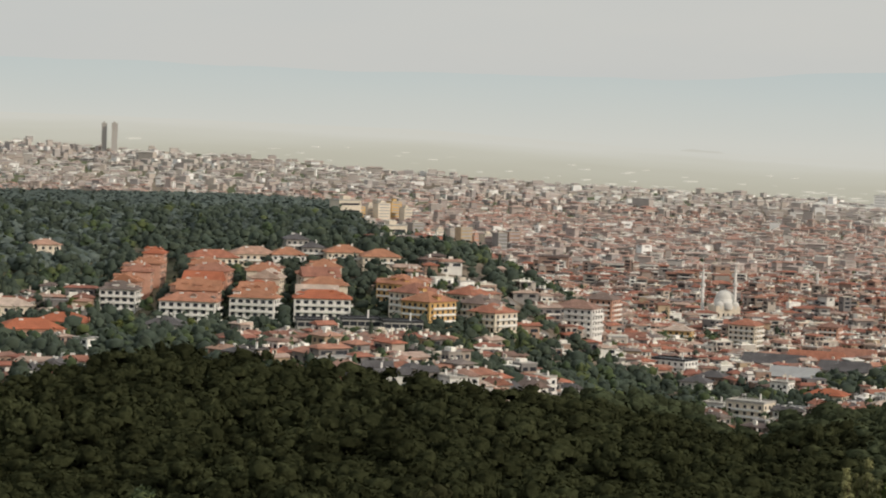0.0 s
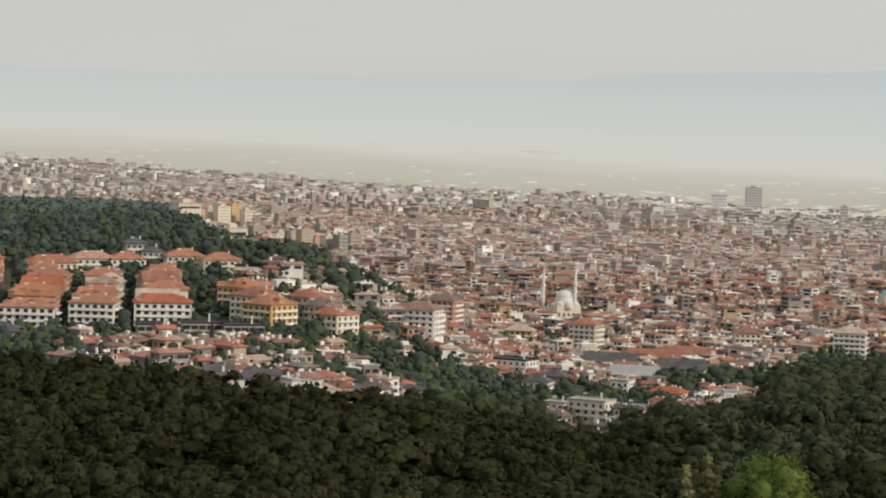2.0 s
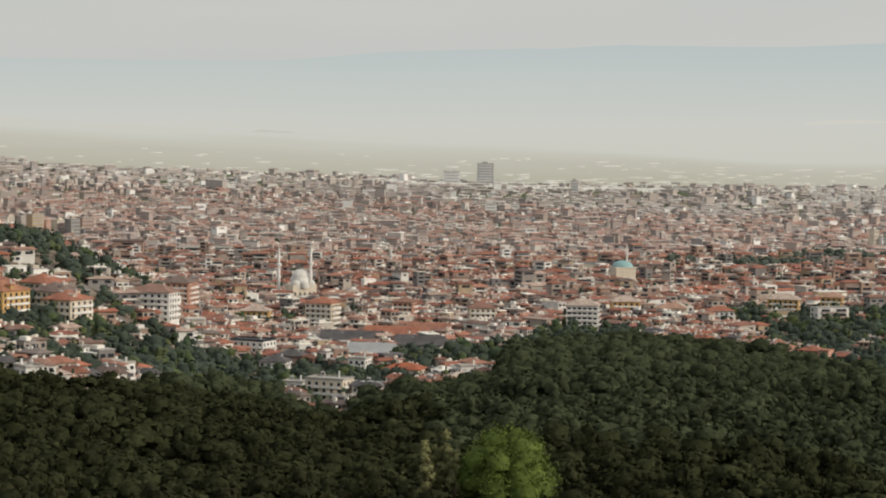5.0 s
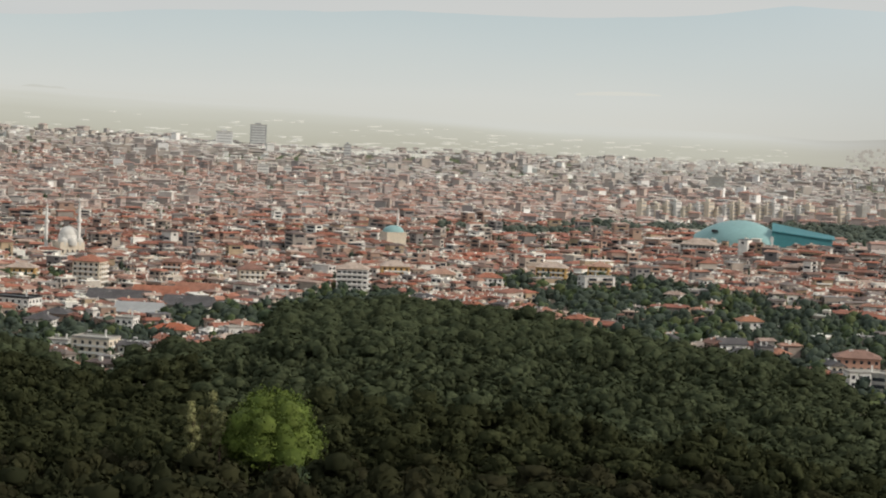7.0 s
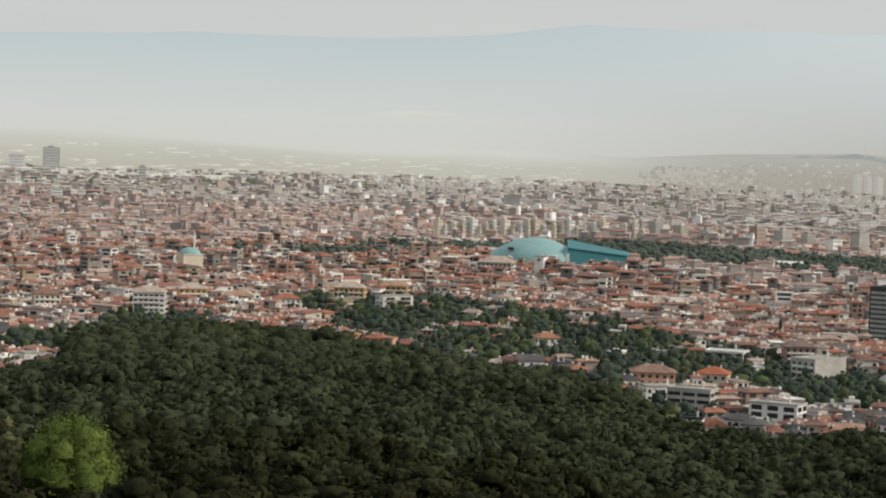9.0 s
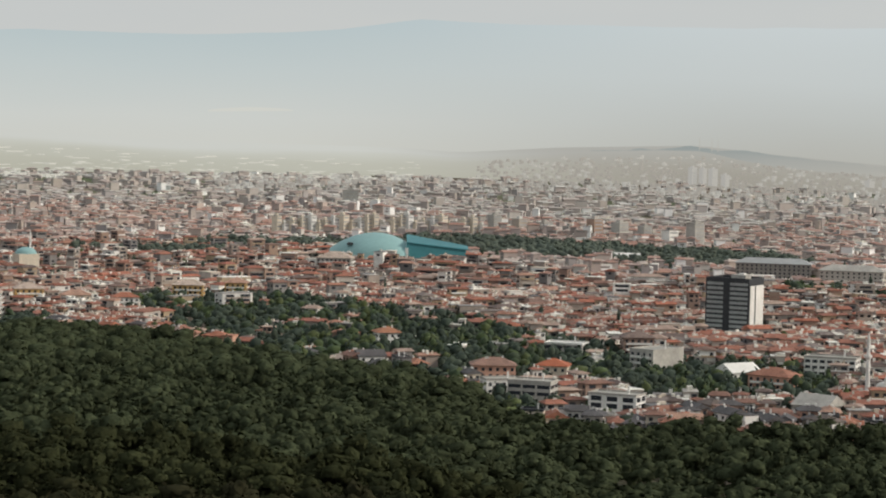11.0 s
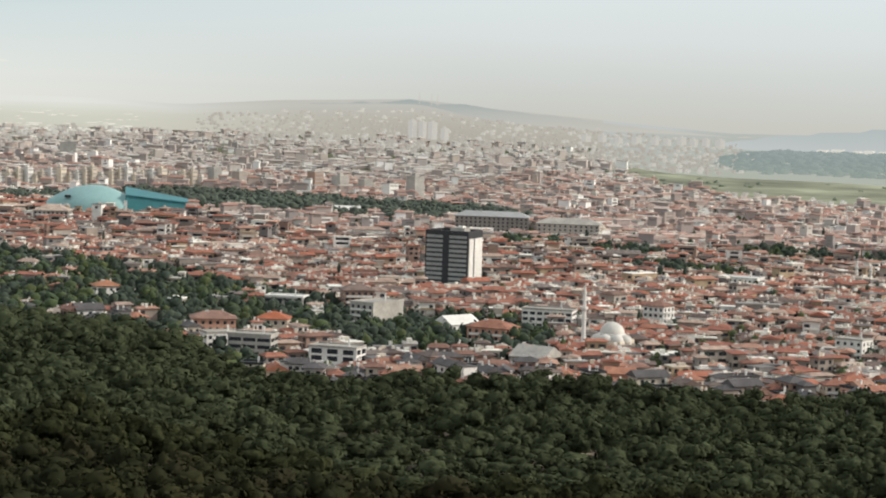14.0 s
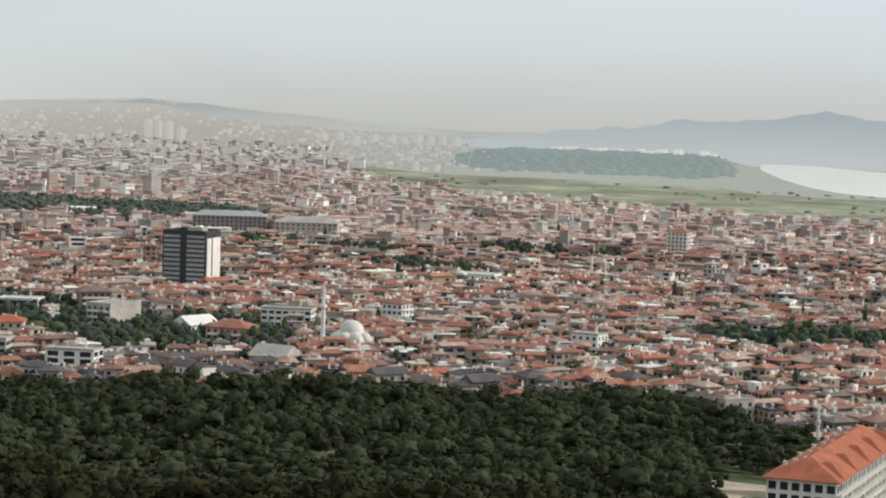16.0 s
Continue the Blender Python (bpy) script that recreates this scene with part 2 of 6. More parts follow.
# backdrop colours with haze painted in; they glow in place of lit air
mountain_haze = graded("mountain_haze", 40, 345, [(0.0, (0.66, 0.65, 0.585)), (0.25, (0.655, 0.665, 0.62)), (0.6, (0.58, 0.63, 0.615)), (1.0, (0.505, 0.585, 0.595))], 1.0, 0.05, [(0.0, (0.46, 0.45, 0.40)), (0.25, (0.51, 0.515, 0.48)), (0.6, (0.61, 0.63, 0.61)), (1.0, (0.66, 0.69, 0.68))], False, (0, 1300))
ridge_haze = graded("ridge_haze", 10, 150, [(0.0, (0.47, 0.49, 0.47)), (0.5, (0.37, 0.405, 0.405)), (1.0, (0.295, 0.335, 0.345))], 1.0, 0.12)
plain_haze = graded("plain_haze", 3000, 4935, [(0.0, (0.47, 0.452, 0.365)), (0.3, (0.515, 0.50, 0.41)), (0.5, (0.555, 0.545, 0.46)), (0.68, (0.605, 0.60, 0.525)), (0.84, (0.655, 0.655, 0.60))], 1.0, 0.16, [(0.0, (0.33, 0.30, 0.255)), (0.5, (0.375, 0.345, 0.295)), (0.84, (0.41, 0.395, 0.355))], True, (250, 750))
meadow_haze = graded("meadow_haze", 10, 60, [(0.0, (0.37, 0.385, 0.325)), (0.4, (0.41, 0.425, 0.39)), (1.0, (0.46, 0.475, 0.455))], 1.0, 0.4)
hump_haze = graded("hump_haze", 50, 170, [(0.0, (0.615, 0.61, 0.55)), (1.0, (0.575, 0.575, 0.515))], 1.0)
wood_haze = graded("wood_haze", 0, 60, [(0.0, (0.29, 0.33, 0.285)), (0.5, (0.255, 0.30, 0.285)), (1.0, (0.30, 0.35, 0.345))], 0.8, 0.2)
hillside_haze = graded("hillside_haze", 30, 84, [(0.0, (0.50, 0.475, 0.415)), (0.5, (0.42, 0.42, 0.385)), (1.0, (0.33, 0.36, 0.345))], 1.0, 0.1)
# far sheds, houses and towers: haze in the colour, and a glow without lamps
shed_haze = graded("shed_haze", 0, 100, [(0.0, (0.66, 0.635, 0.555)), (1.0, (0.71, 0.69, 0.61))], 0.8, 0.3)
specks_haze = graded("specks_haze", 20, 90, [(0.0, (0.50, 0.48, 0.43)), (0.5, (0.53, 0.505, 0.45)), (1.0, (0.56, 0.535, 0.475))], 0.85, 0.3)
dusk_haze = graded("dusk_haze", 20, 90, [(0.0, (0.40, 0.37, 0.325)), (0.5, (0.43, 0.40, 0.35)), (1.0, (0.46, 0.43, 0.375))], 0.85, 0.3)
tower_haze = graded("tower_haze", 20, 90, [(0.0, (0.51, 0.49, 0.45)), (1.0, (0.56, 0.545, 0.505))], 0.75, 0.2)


# ---- the lie of the land ----
def ease(a, b, v):
    v = np.clip((v - a) / (b - a), 0, 1)
    return v * v * (3 - 2 * v)


EDGE_BEARING = [-40, -30.3, -28.3, -26.9, -24.5, -22, -19.2, -16.4, -13.6, -12.3, -11.4, -10.8, -9, -7.6, -7.2, -4.8, -1.7, 0.5, 3.2, 4.9, 6.4, 7.5, 10.8, 12.3, 16.5, 20.2, 24.4, 25.8, 27, 28.6, 40]
EDGE_DIP = [6.0, 5.96, 5.67, 5.31, 5.49, 5.72, 6.01, 6.07, 6.33, 6.9, 7.15, 6.5, 6.2, 6.05, 5.3, 5.02, 5.25, 5.65, 6.05, 6.2, 6.6, 7.2, 7.56, 7.2, 7.2, 7.33, 7.13, 7.33, 7.7, 7.95, 8.0]
RIM_BEARING = [-40, -31, -28, -25, -20, -14, -8.7, -4.5, 0, 3.8, 6, 8.5, 11.9, 14, 16.4, 19.6, 22, 26, 40]
RIM_DIP = [-0.45, -0.40, -0.36, -0.30, -0.20, 0.15, 0.33, 0.46, 0.70, 0.85, 0.95, 0.74, 0.57, 0.74, 0.88, 1.06, 1.0, 1.0, 1.0]
CANOPY = 9.0


def plain_drop(az):
    return 122 - 36 * (1 - ease(-20, -13, az))


def forest_end(az):
    """How far off the pine wood on the near slope ends."""
    return (plain_drop(az) - CANOPY) / np.tan(np.radians(np.interp(az, EDGE_BEARING, EDGE_DIP)))


def forest_start(az):
    return np.interp(az, [-40, -5, 5, 12, 31], [380, 366, 430, 540, 590])


def hill_height(az):
    return np.interp(az, [-60, -40, -24.4, -22.1, -21.75, -21.55, -21, -20.2, -19.6, -17], [0, 70, 69, 65, 58, 42, 31, 24, 7, 0])


def lean(az):
    """Degrees by which the land is bent down towards both ends, to fit the camera's view."""
    return np.interp(az, [-40, -0.65, 4.6, 40], [0.516, 0.107, -0.049, 0.394])


def drop(az, r):
    """Metres from the level of the eye down to the ground."""
    az, r = np.asarray(az, float), np.asarray(r, float)
    return level_drop(az, r) + r * np.tan(np.radians(lean(az))) * (1 - ease(42, 75, np.abs(az)))


def level_drop(az, r):
    """The same before the lean that fits it to the view."""
    az, r = np.asarray(az, float), np.asarray(r, float)
    left = 1 - ease(-20, -13, az)
    rim = 4700 * np.tan(np.radians(np.interp(az, RIM_BEARING, RIM_DIP)))
    d = 122 + (rim - 122) * np.clip((r - 2400) / 2300, 0, 1.06)
    basin = ease(25.5, 26.9, az) * (1 - ease(4250, 4700, r))
    d = d * (1 - basin) + np.maximum(d, 114) * basin
    d -= left * (36 + np.clip((r - 1050) * 0.12, 0, 24)) * (1 - ease(1300, 1900, r))
    d -= hill_height(az) * ease(1200, 1900, r) * (1 - ease(1950, 2600, r))
    d -= 15 * ease(18.8, 21.0, az) * (1 - ease(25.5, 26.9, az)) * ease(3050, 3350, r) * (1 - ease(3400, 3900, r))
    r0, r1 = forest_start(az), forest_end(az)
    d0 = r0 * math.tan(radians(10.4)) + CANOPY
    near = d0 + (plain_drop(az) - d0) * np.clip((r - r0) / (r1 - r0), 0, 1)
    slope = 1.7 + (d0 - 1.7) * np.clip(r / r0, 0, 1)
    d = np.where(r < r0, slope, np.where(r < r1, near, d))
    back = ease(42, 75, np.abs(az))
    return d * (1 - back) + (1.7 + 0.02 * r) * back


def place(az, r, up=0.0):
    """The point on the ground at a bearing and a distance."""
    a = radians(az + np.interp(az, [-1, 4.6], [-0.05, 0.04]))
    return Vector((r * math.sin(a), r * math.cos(a), EYE - float(drop(az, r)) + up))


def reach(az, dip):
    """How far off the line of sight at a bearing and a dip meets the ground beyond the pine wood."""
    r = np.arange(700.0, 4700.0, 2.0)
    hit = np.nonzero(r * math.tan(radians(dip)) >= level_drop(az, r))[0]
    return float(r[hit[0]]) if len(hit) else 4600.0


def polar(x, y):
    return np.degrees(np.arctan2(x, y)), np.hypot(x, y)


# ---- mesh builders ----
def joined(name, pieces, mats, smooth=False):
    """One mesh from pieces (points n x k x 3, faces of the k points, material of each face)."""
    vs, loops, sizes, mi, base = [], [], [], [], 0
    for pts, faces, mat in pieces:
        n, k = pts.shape[:2]
        if not n:
            continue
        vs.append(pts.reshape(-1, 3))
        for size in sorted({len(f) for f in faces}):
            fs = np.array([f for f in faces if len(f) == size])
            ms = np.array([m for f, m in zip(faces, mat) if len(f) == size])
            loops.append((base + np.arange(n)[:, None, None] * k + fs[None]).ravel())
            sizes.append(np.full(n * len(fs), size))
            mi.append(np.tile(ms, n))
        base += n * k
    v, l, s, m = np.concatenate(vs), np.concatenate(loops), np.concatenate(sizes), np.concatenate(mi)
    me = bpy.data.meshes.new(name)
    me.vertices.add(len(v)), me.loops.add(len(l)), me.polygons.add(len(s))
    me.vertices.foreach_set("co", v.astype(np.float32).ravel())
    me.loops.foreach_set("vertex_index", l.astype(np.int32))
    me.polygons.foreach_set("loop_start", np.concatenate([[0], np.cumsum(s)[:-1]]).astype(np.int32))
    for mat in mats:
        me.materials.append(mat)
    me.polygons.foreach_set("material_index", m.astype(np.int32))
    me.polygons.foreach_set("use_smooth", np.full(len(s), smooth))
    me.update(calc_edges=True)
    return me


def bm_mesh(name, bm, *mats, smooth=False):
    me = bpy.data.meshes.new(name)
    for f in bm.faces:
        f.smooth = smooth
    bm.to_mesh(me)
    bm.free()
    for m in mats:
        me.materials.append(m)
    return me


def part(name, bm, material, parent, label="", smooth=False):
    me = bm if isinstance(bm, bpy.types.Mesh) else bm_mesh(name, bm, material, smooth=smooth)
    ob = new(name, me)
    ob.parent = parent
    return tagged(ob, label)


def box(bm, x0, x1, y0, y1, z0, z1, mat=0):
    v = [bm.verts.new(p) for p in ((x0, y0, z0), (x1, y0, z0), (x1, y1, z0), (x0, y1, z0), (x0, y0, z1), (x1, y0, z1), (x1, y1, z1), (x0, y1, z1))]
    for f in ((0, 3, 2, 1), (4, 5, 6, 7), (0, 1, 5, 4), (1, 2, 6, 5), (2, 3, 7, 6), (3, 0, 4, 7)):
        bm.faces.new([v[i] for i in f]).material_index = mat
    return v


def turned(bm, profile, steps=24, cap=True):
    """A surface of revolution about z from (radius, height) pairs."""
    rings = []
    for rad, z in profile:
        if rad < 1e-4:
            rings.append([bm.verts.new((0, 0, z))])
        else:
            rings.append([bm.verts.new((rad * math.cos(2 * math.pi * i / steps), rad * math.sin(2 * math.pi * i / steps), z)) for i in range(steps)])
    for a, b in zip(rings, rings[1:]):
        for i in range(steps):
            j = (i + 1) % steps
            if len(a) > 1 and len(b) > 1:
                bm.faces.new((a[i], a[j], b[j], b[i]))
            elif len(a) > 1:
                bm.faces.new((a[i], a[j], b[0]))
            elif len(b) > 1:
                bm.faces.new((a[0], b[j], b[i]))
    return rings


def boxed(*dims):
    bm = bmesh.new()
    box(bm, *dims)
    return bm


rng = np.random.default_rng(7)

# ---- ground ----
az_steps = np.concatenate([np.arange(-180, -44, 8.0), np.arange(-40, 40.1, 0.4), np.arange(44, 180, 8.0)])
r_steps = np.concatenate([[0.0, 4, 12, 30, 60, 120, 200, 280], np.arange(330, 1500, 15), np.arange(1500, 2700, 40), np.arange(2700, 4941, 80)])
AZ, RR = np.meshgrid(az_steps, r_steps)
DD = drop(AZ, RR)
gx, gy = RR * np.sin(np.radians(AZ)), RR * np.cos(np.radians(AZ))
gz = EYE - DD
na, nr = len(az_steps), len(r_steps)
gv = np.stack([gx, gy, gz], -1).reshape(1, -1, 3)
gf = [(i * na + j, i * na + (j + 1) % na, (i + 1) * na + (j + 1) % na, (i + 1) * na + j) for i in range(1, nr - 1) for j in range(na)]
gf += [(0, na + (j + 1) % na, na + j) for j in range(na)]


def ground_material():
    """Pine litter on the near slope, dusty streets in the town, meadows and dry fields on the plain: patches by noise."""
    m = surface("ground_earth", [(0.20, 0.165, 0.13)], rough=0.95, grain=0.3, size=0.05, stain=0.3, stain_size=0.006)
    t = m.node_tree
    bsdf = t.nodes["Principled BSDF"]
    earth = bsdf.inputs["Base Color"].links[0].from_socket
    co = t.nodes.new("ShaderNodeTexCoord")
    n = t.nodes.new("ShaderNodeTexNoise")
    n.inputs["Scale"].default_value, n.inputs["Detail"].default_value = 0.004, 5.0
    t.links.new(co.outputs["Object"], n.inputs["Vector"])
    ramp = t.nodes.new("ShaderNodeValToRGB")
    ramp.color_ramp.elements[0].position, ramp.color_ramp.elements[1].position = 0.45, 0.55
    t.links.new(n.outputs["Fac"], ramp.inputs[0])
    mix = t.nodes.new("ShaderNodeMix")
    mix.data_type = "RGBA"
    t.links.new(ramp.outputs[0], mix.inputs[0])
    t.links.new(earth, mix.inputs[6])
    mix.inputs[7].default_value = (0.10, 0.125, 0.06, 1)
    t.links.new(mix.outputs[2], bsdf.inputs["Base Color"])
    return m


ground = tagged(new("ground", joined("ground", [(gv, gf, [0] * len(gf))], [ground_material()], smooth=True)), "dusty hillside and town ground with dry grass", "ground", kind="structure")

# ---- the far mountains ----
mb = np.linspace(-75, 75, 301)
mt = np.interp(mb, [-75, -30, -22, -14, -10.5, -7, -0.7, 2.7, 4.9, 7.2, 13, 17.8, 20.4, 24, 30, 75], [1.5, 1.87, 1.75, 1.7, 1.9, 2.05, 2.06, 2.12, 2.42, 2.37, 2.44, 2.64, 3.0, 3.3, 3.6, 3.0])
mt = mt + np.array([0.05 * noise.fractal((b * 0.35, 3.1, 0), 0.8, 2.1, 5) for b in mb])


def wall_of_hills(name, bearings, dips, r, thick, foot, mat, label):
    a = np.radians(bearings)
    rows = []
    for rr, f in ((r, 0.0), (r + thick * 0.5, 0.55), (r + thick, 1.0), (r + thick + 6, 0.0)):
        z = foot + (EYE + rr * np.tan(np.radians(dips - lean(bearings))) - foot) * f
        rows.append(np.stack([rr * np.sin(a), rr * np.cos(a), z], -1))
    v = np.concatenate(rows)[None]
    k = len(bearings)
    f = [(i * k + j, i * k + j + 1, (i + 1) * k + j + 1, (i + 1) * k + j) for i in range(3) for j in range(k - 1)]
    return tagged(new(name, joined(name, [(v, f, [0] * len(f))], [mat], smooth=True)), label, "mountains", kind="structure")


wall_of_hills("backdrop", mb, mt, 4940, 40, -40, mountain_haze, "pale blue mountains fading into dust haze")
rb = np.linspace(18, 62, 140)
rt = np.interp(rb, [18, 20, 22, 24, 24.75, 25.6, 26.7, 27.4, 28.3, 29.0, 29.8, 33, 62], [-1.4, -1.1, -0.82, -0.66, -0.42, -0.48, -0.37, -0.28, -0.1, -0.16, -0.32, -0.1, 0.3])
rt = rt + np.array([0.11 * noise.fractal((b * 1.7, 9.1, 0), 0.8, 2.1, 4) for b in rb])
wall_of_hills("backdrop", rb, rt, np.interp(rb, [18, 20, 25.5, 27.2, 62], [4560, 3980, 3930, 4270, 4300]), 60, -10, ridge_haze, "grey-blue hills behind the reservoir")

# a pale streak on the mountainside, a thin strip that glows
sb = np.linspace(-0.2, 1.9, 24)
streak_top = 0.17 + 0.08 * np.sin(np.linspace(0.15, math.pi, 24)) ** 0.7
sv = np.concatenate([np.stack([4934 * np.sin(np.radians(sb)), 4934 * np.cos(np.radians(sb)), EYE + 4934 * np.tan(np.radians(e - lean(sb)))], -1) for e in (np.full(24, 0.15), streak_top)])[None]
sf = [(j, j + 1, 25 + j, 24 + j) for j in range(23)]
tagged(new("backdrop", joined("backdrop", [(sv, sf, [0] * 23)], [graded("streak_haze", 0, 400, [(0.0, (0.67, 0.665, 0.60)), (1.0, (0.72, 0.715, 0.65))], 1.0)])), "pale glowing streak on the hazy mountainside", "mountains", kind="structure")

# low hills that stand out of the dust on the plain
for a0, a1, top in ((-18.9, -15.8, 0.16), (-14.3, -12.4, 0.0), (-3.2, -2.2, -0.62), (-0.2, 0.6, -0.76)):
    hb = np.linspace(a0 - 0.4, a1 + 0.4, 30)
    ht = top - 0.3 + 0.3 * np.sin(np.linspace(0, math.pi, 30)) ** 0.9 + np.array([0.05 * noise.noise((b * 3.0, 1.7, 0)) for b in hb])
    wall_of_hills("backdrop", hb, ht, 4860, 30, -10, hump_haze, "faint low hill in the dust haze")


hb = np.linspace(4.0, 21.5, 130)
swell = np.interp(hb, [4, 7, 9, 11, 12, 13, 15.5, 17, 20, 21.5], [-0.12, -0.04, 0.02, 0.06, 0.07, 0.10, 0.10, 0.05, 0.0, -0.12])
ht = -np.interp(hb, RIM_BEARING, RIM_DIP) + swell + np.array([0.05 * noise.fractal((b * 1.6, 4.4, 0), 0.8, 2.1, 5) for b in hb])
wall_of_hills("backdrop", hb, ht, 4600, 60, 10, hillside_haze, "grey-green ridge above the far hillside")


def far_sheet(name, az0, az1, r0, mat, label, na_=110, lift=3.0, end=4935):
    """A sheet laid over the far ground that carries painted, glowing haze colour."""
    b = np.linspace(az0, az1, na_)
    starts = r0(b)
    v = []
    for i in range(30):
        rr = starts + np.maximum(end - starts, 1) * i / 29
        a = np.radians(b)
        v.append(np.stack([rr * np.sin(a), rr * np.cos(a), EYE - drop(b, rr) + lift], -1))
    f = [(i * na_ + j, i * na_ + j + 1, (i + 1) * na_ + j + 1, (i + 1) * na_ + j) for i in range(29) for j in range(na_ - 1)]
    return tagged(new(name, joined(name, [(np.concatenate(v)[None], f, [0] * len(f))], [mat], smooth=True)), label, "plain", kind="structure")


CITY_BEARING = [-40, -30, -27.7, -24.9, -21.5, -17.5, -14, -10.4, -7, -3, 0, 3, 5, 40]
CITY_DIP = [0.15, 0.22, 0.33, 0.45, 0.70, 0.92, 1.05, 1.2, 1.34, 1.38, 1.42, 1.48, 1.5, 1.5]
city_grid = np.arange(-40.0, 40.1, 1.0)
city_ends = np.array([reach(b, float(np.interp(b, CITY_BEARING, CITY_DIP))) for b in city_grid])


def city_end(az):
    return np.interp(az, city_grid, city_ends)


far_sheet("backdrop", -42, 16.5, lambda b: np.minimum(city_end(b) - 30, 3900), plain_haze, "plain beyond the city, pale with painted haze")
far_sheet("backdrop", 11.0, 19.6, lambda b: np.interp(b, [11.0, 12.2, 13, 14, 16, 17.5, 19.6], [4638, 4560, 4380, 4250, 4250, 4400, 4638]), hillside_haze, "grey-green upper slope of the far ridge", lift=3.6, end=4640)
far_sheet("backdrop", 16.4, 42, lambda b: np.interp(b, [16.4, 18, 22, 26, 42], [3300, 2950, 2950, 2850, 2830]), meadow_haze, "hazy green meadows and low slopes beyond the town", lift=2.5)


# ---- trees ----
def ico(level):
    bm = bmesh.new()
    bmesh.ops.create_icosphere(bm, subdivisions=level, radius=1.0)
    v = np.array([p.co[:] for p in bm.verts])
    f = [tuple(p.index for p in q.verts) for q in bm.faces if q.calc_center_median().z > -0.25]
    bm.free()
    return v, f


ICO = {1: ico(1), 2: ico(2)}


def crown(seed, level, clumps, tufts, tall, spread=1.0, tuft=0.1, core=0.86, rough=0.0):
    """A crown about 1 wide and `tall` high with its foot at z = 0: clumps of foliage under a shaggy coat of loose sprays."""
    g = np.random.default_rng(seed)
    v0, f0 = ICO[level]
    vs, fs, base, cs = [], [], 0, []
    for i in range(clumps):
        if clumps == 1:
            c, s = np.array([0, 0, tall * 0.5]), np.array([0.5, 0.5, tall * 0.5])
        else:
            a = 2 * math.pi * (i / clumps + g.uniform(-0.08, 0.08))
            h = (i * 0.618) % 1.0
            rad = 0.25 * spread * (1.15 - 0.85 * h) * g.uniform(0.7, 1.25)
            c = np.array([rad * math.cos(a * 2.4), rad * math.sin(a * 2.4), tall * (0.26 + 0.5 * h)])
            s = np.array([0.335, 0.335, 0.29 * max(0.75, min(1.5, tall))]) * g.uniform(0.7, 1.15)
            if clumps > 6:
                c = c * (1.25, 1.25, 1.08)
                s = s * (0.62, 0.62, 0.6) * g.uniform(0.6, 1.35, 3)
        off = g.uniform(0, 50, 3)
        lump = np.array([1 + 0.3 * noise.noise(Vector(p * 1.9 + off)) + rough * noise.noise(Vector(p * 5.3 + off)) for p in v0])
        vs.append(v0 * lump[:, None] * s * core + c)
        fs += [tuple(q + base for q in f) for f in f0]
        base += len(v0)
        cs.append((c, s))
    for i in range(tufts):
        c, s = cs[i % len(cs)]
        d = g.normal(size=3)
        d[2] = abs(d[2]) * 1.0 - 0.25
        d /= np.linalg.norm(d)
        p = c + d * s * g.uniform(0.8, 1.12)
        n = d + 0.4 * g.normal(size=3)
        n /= np.linalg.norm(n)
        u = np.cross(n, g.normal(size=3))
        u /= np.linalg.norm(u)
        w = np.cross(n, u)
        q, e = tuft * g.uniform(0.6, 1.2), tuft * g.uniform(0.4, 0.8)
        vs.append(np.array([p - u * q, p - w * e + n * e * 0.4, p + u * q, p + w * e + n * e * 0.3]))
        fs.append((base, base + 1, base + 2, base + 3))
        base += 4
    return np.concatenate(vs), fs


def stamp(template, x, y, z, wide, high, turn):
    """Copies of a template's points at many places."""
    v, f = template
    c, s = np.cos(turn)[:, None], np.sin(turn)[:, None]
    px, py = v[None, :, 0] * wide[:, None], v[None, :, 1] * wide[:, None]
    return np.stack([px * c - py * s + x[:, None], px * s + py * c + y[:, None], v[None, :, 2] * high[:, None] + z[:, None]], -1), f, [0] * len(f)


def wood(name, x, y, wide, high, templates, mat, label, category="trees", lift=0.0):
    """Many trees as one object."""
    az, r = polar(x, y)
    z = EYE - drop(az, r) + lift
    pick = rng.integers(len(templates), size=len(x))
    turn = rng.uniform(0, 6.28, len(x))
    pieces = []
    for k, t in enumerate(templates):
        m = pick == k
        if m.any():
            pieces.append(stamp(t, x[m], y[m], z[m], wide[m], high[m], turn[m]))
    return tagged(new(name, joined(name, pieces, [mat], smooth=True)), label, category, kind="stuff")


PINE_NEAR = [crown(i, 1, 11, 230, 0.95, 1.15, tuft=0.055, core=0.84, rough=0.3) for i in range(7)]
PINE_MID = [crown(20 + i, 1, 7, 66, 0.9, 1.1, tuft=0.07, core=0.86, rough=0.3) for i in range(6)]
PINE_FAR = [crown(40 + i, 1, 4, 24, 0.9, 0.9, tuft=0.085, core=0.88, rough=0.4) for i in range(5)]
HILL = [crown(50 + i, 1, 1, 4, 0.9, tuft=0.2) for i in range(4)]
GARDEN = [crown(70 + i, 1, 2, 9, 1.0, 0.7, tuft=0.14) for i in range(5)]
ROUND = [crown(60 + i, 1, 3, 12, 1.0, 0.85, tuft=0.12) for i in range(5)]
SLIM = [crown(80 + i, 1, 1, 40, 1.0, tuft=0.1) for i in range(3)]


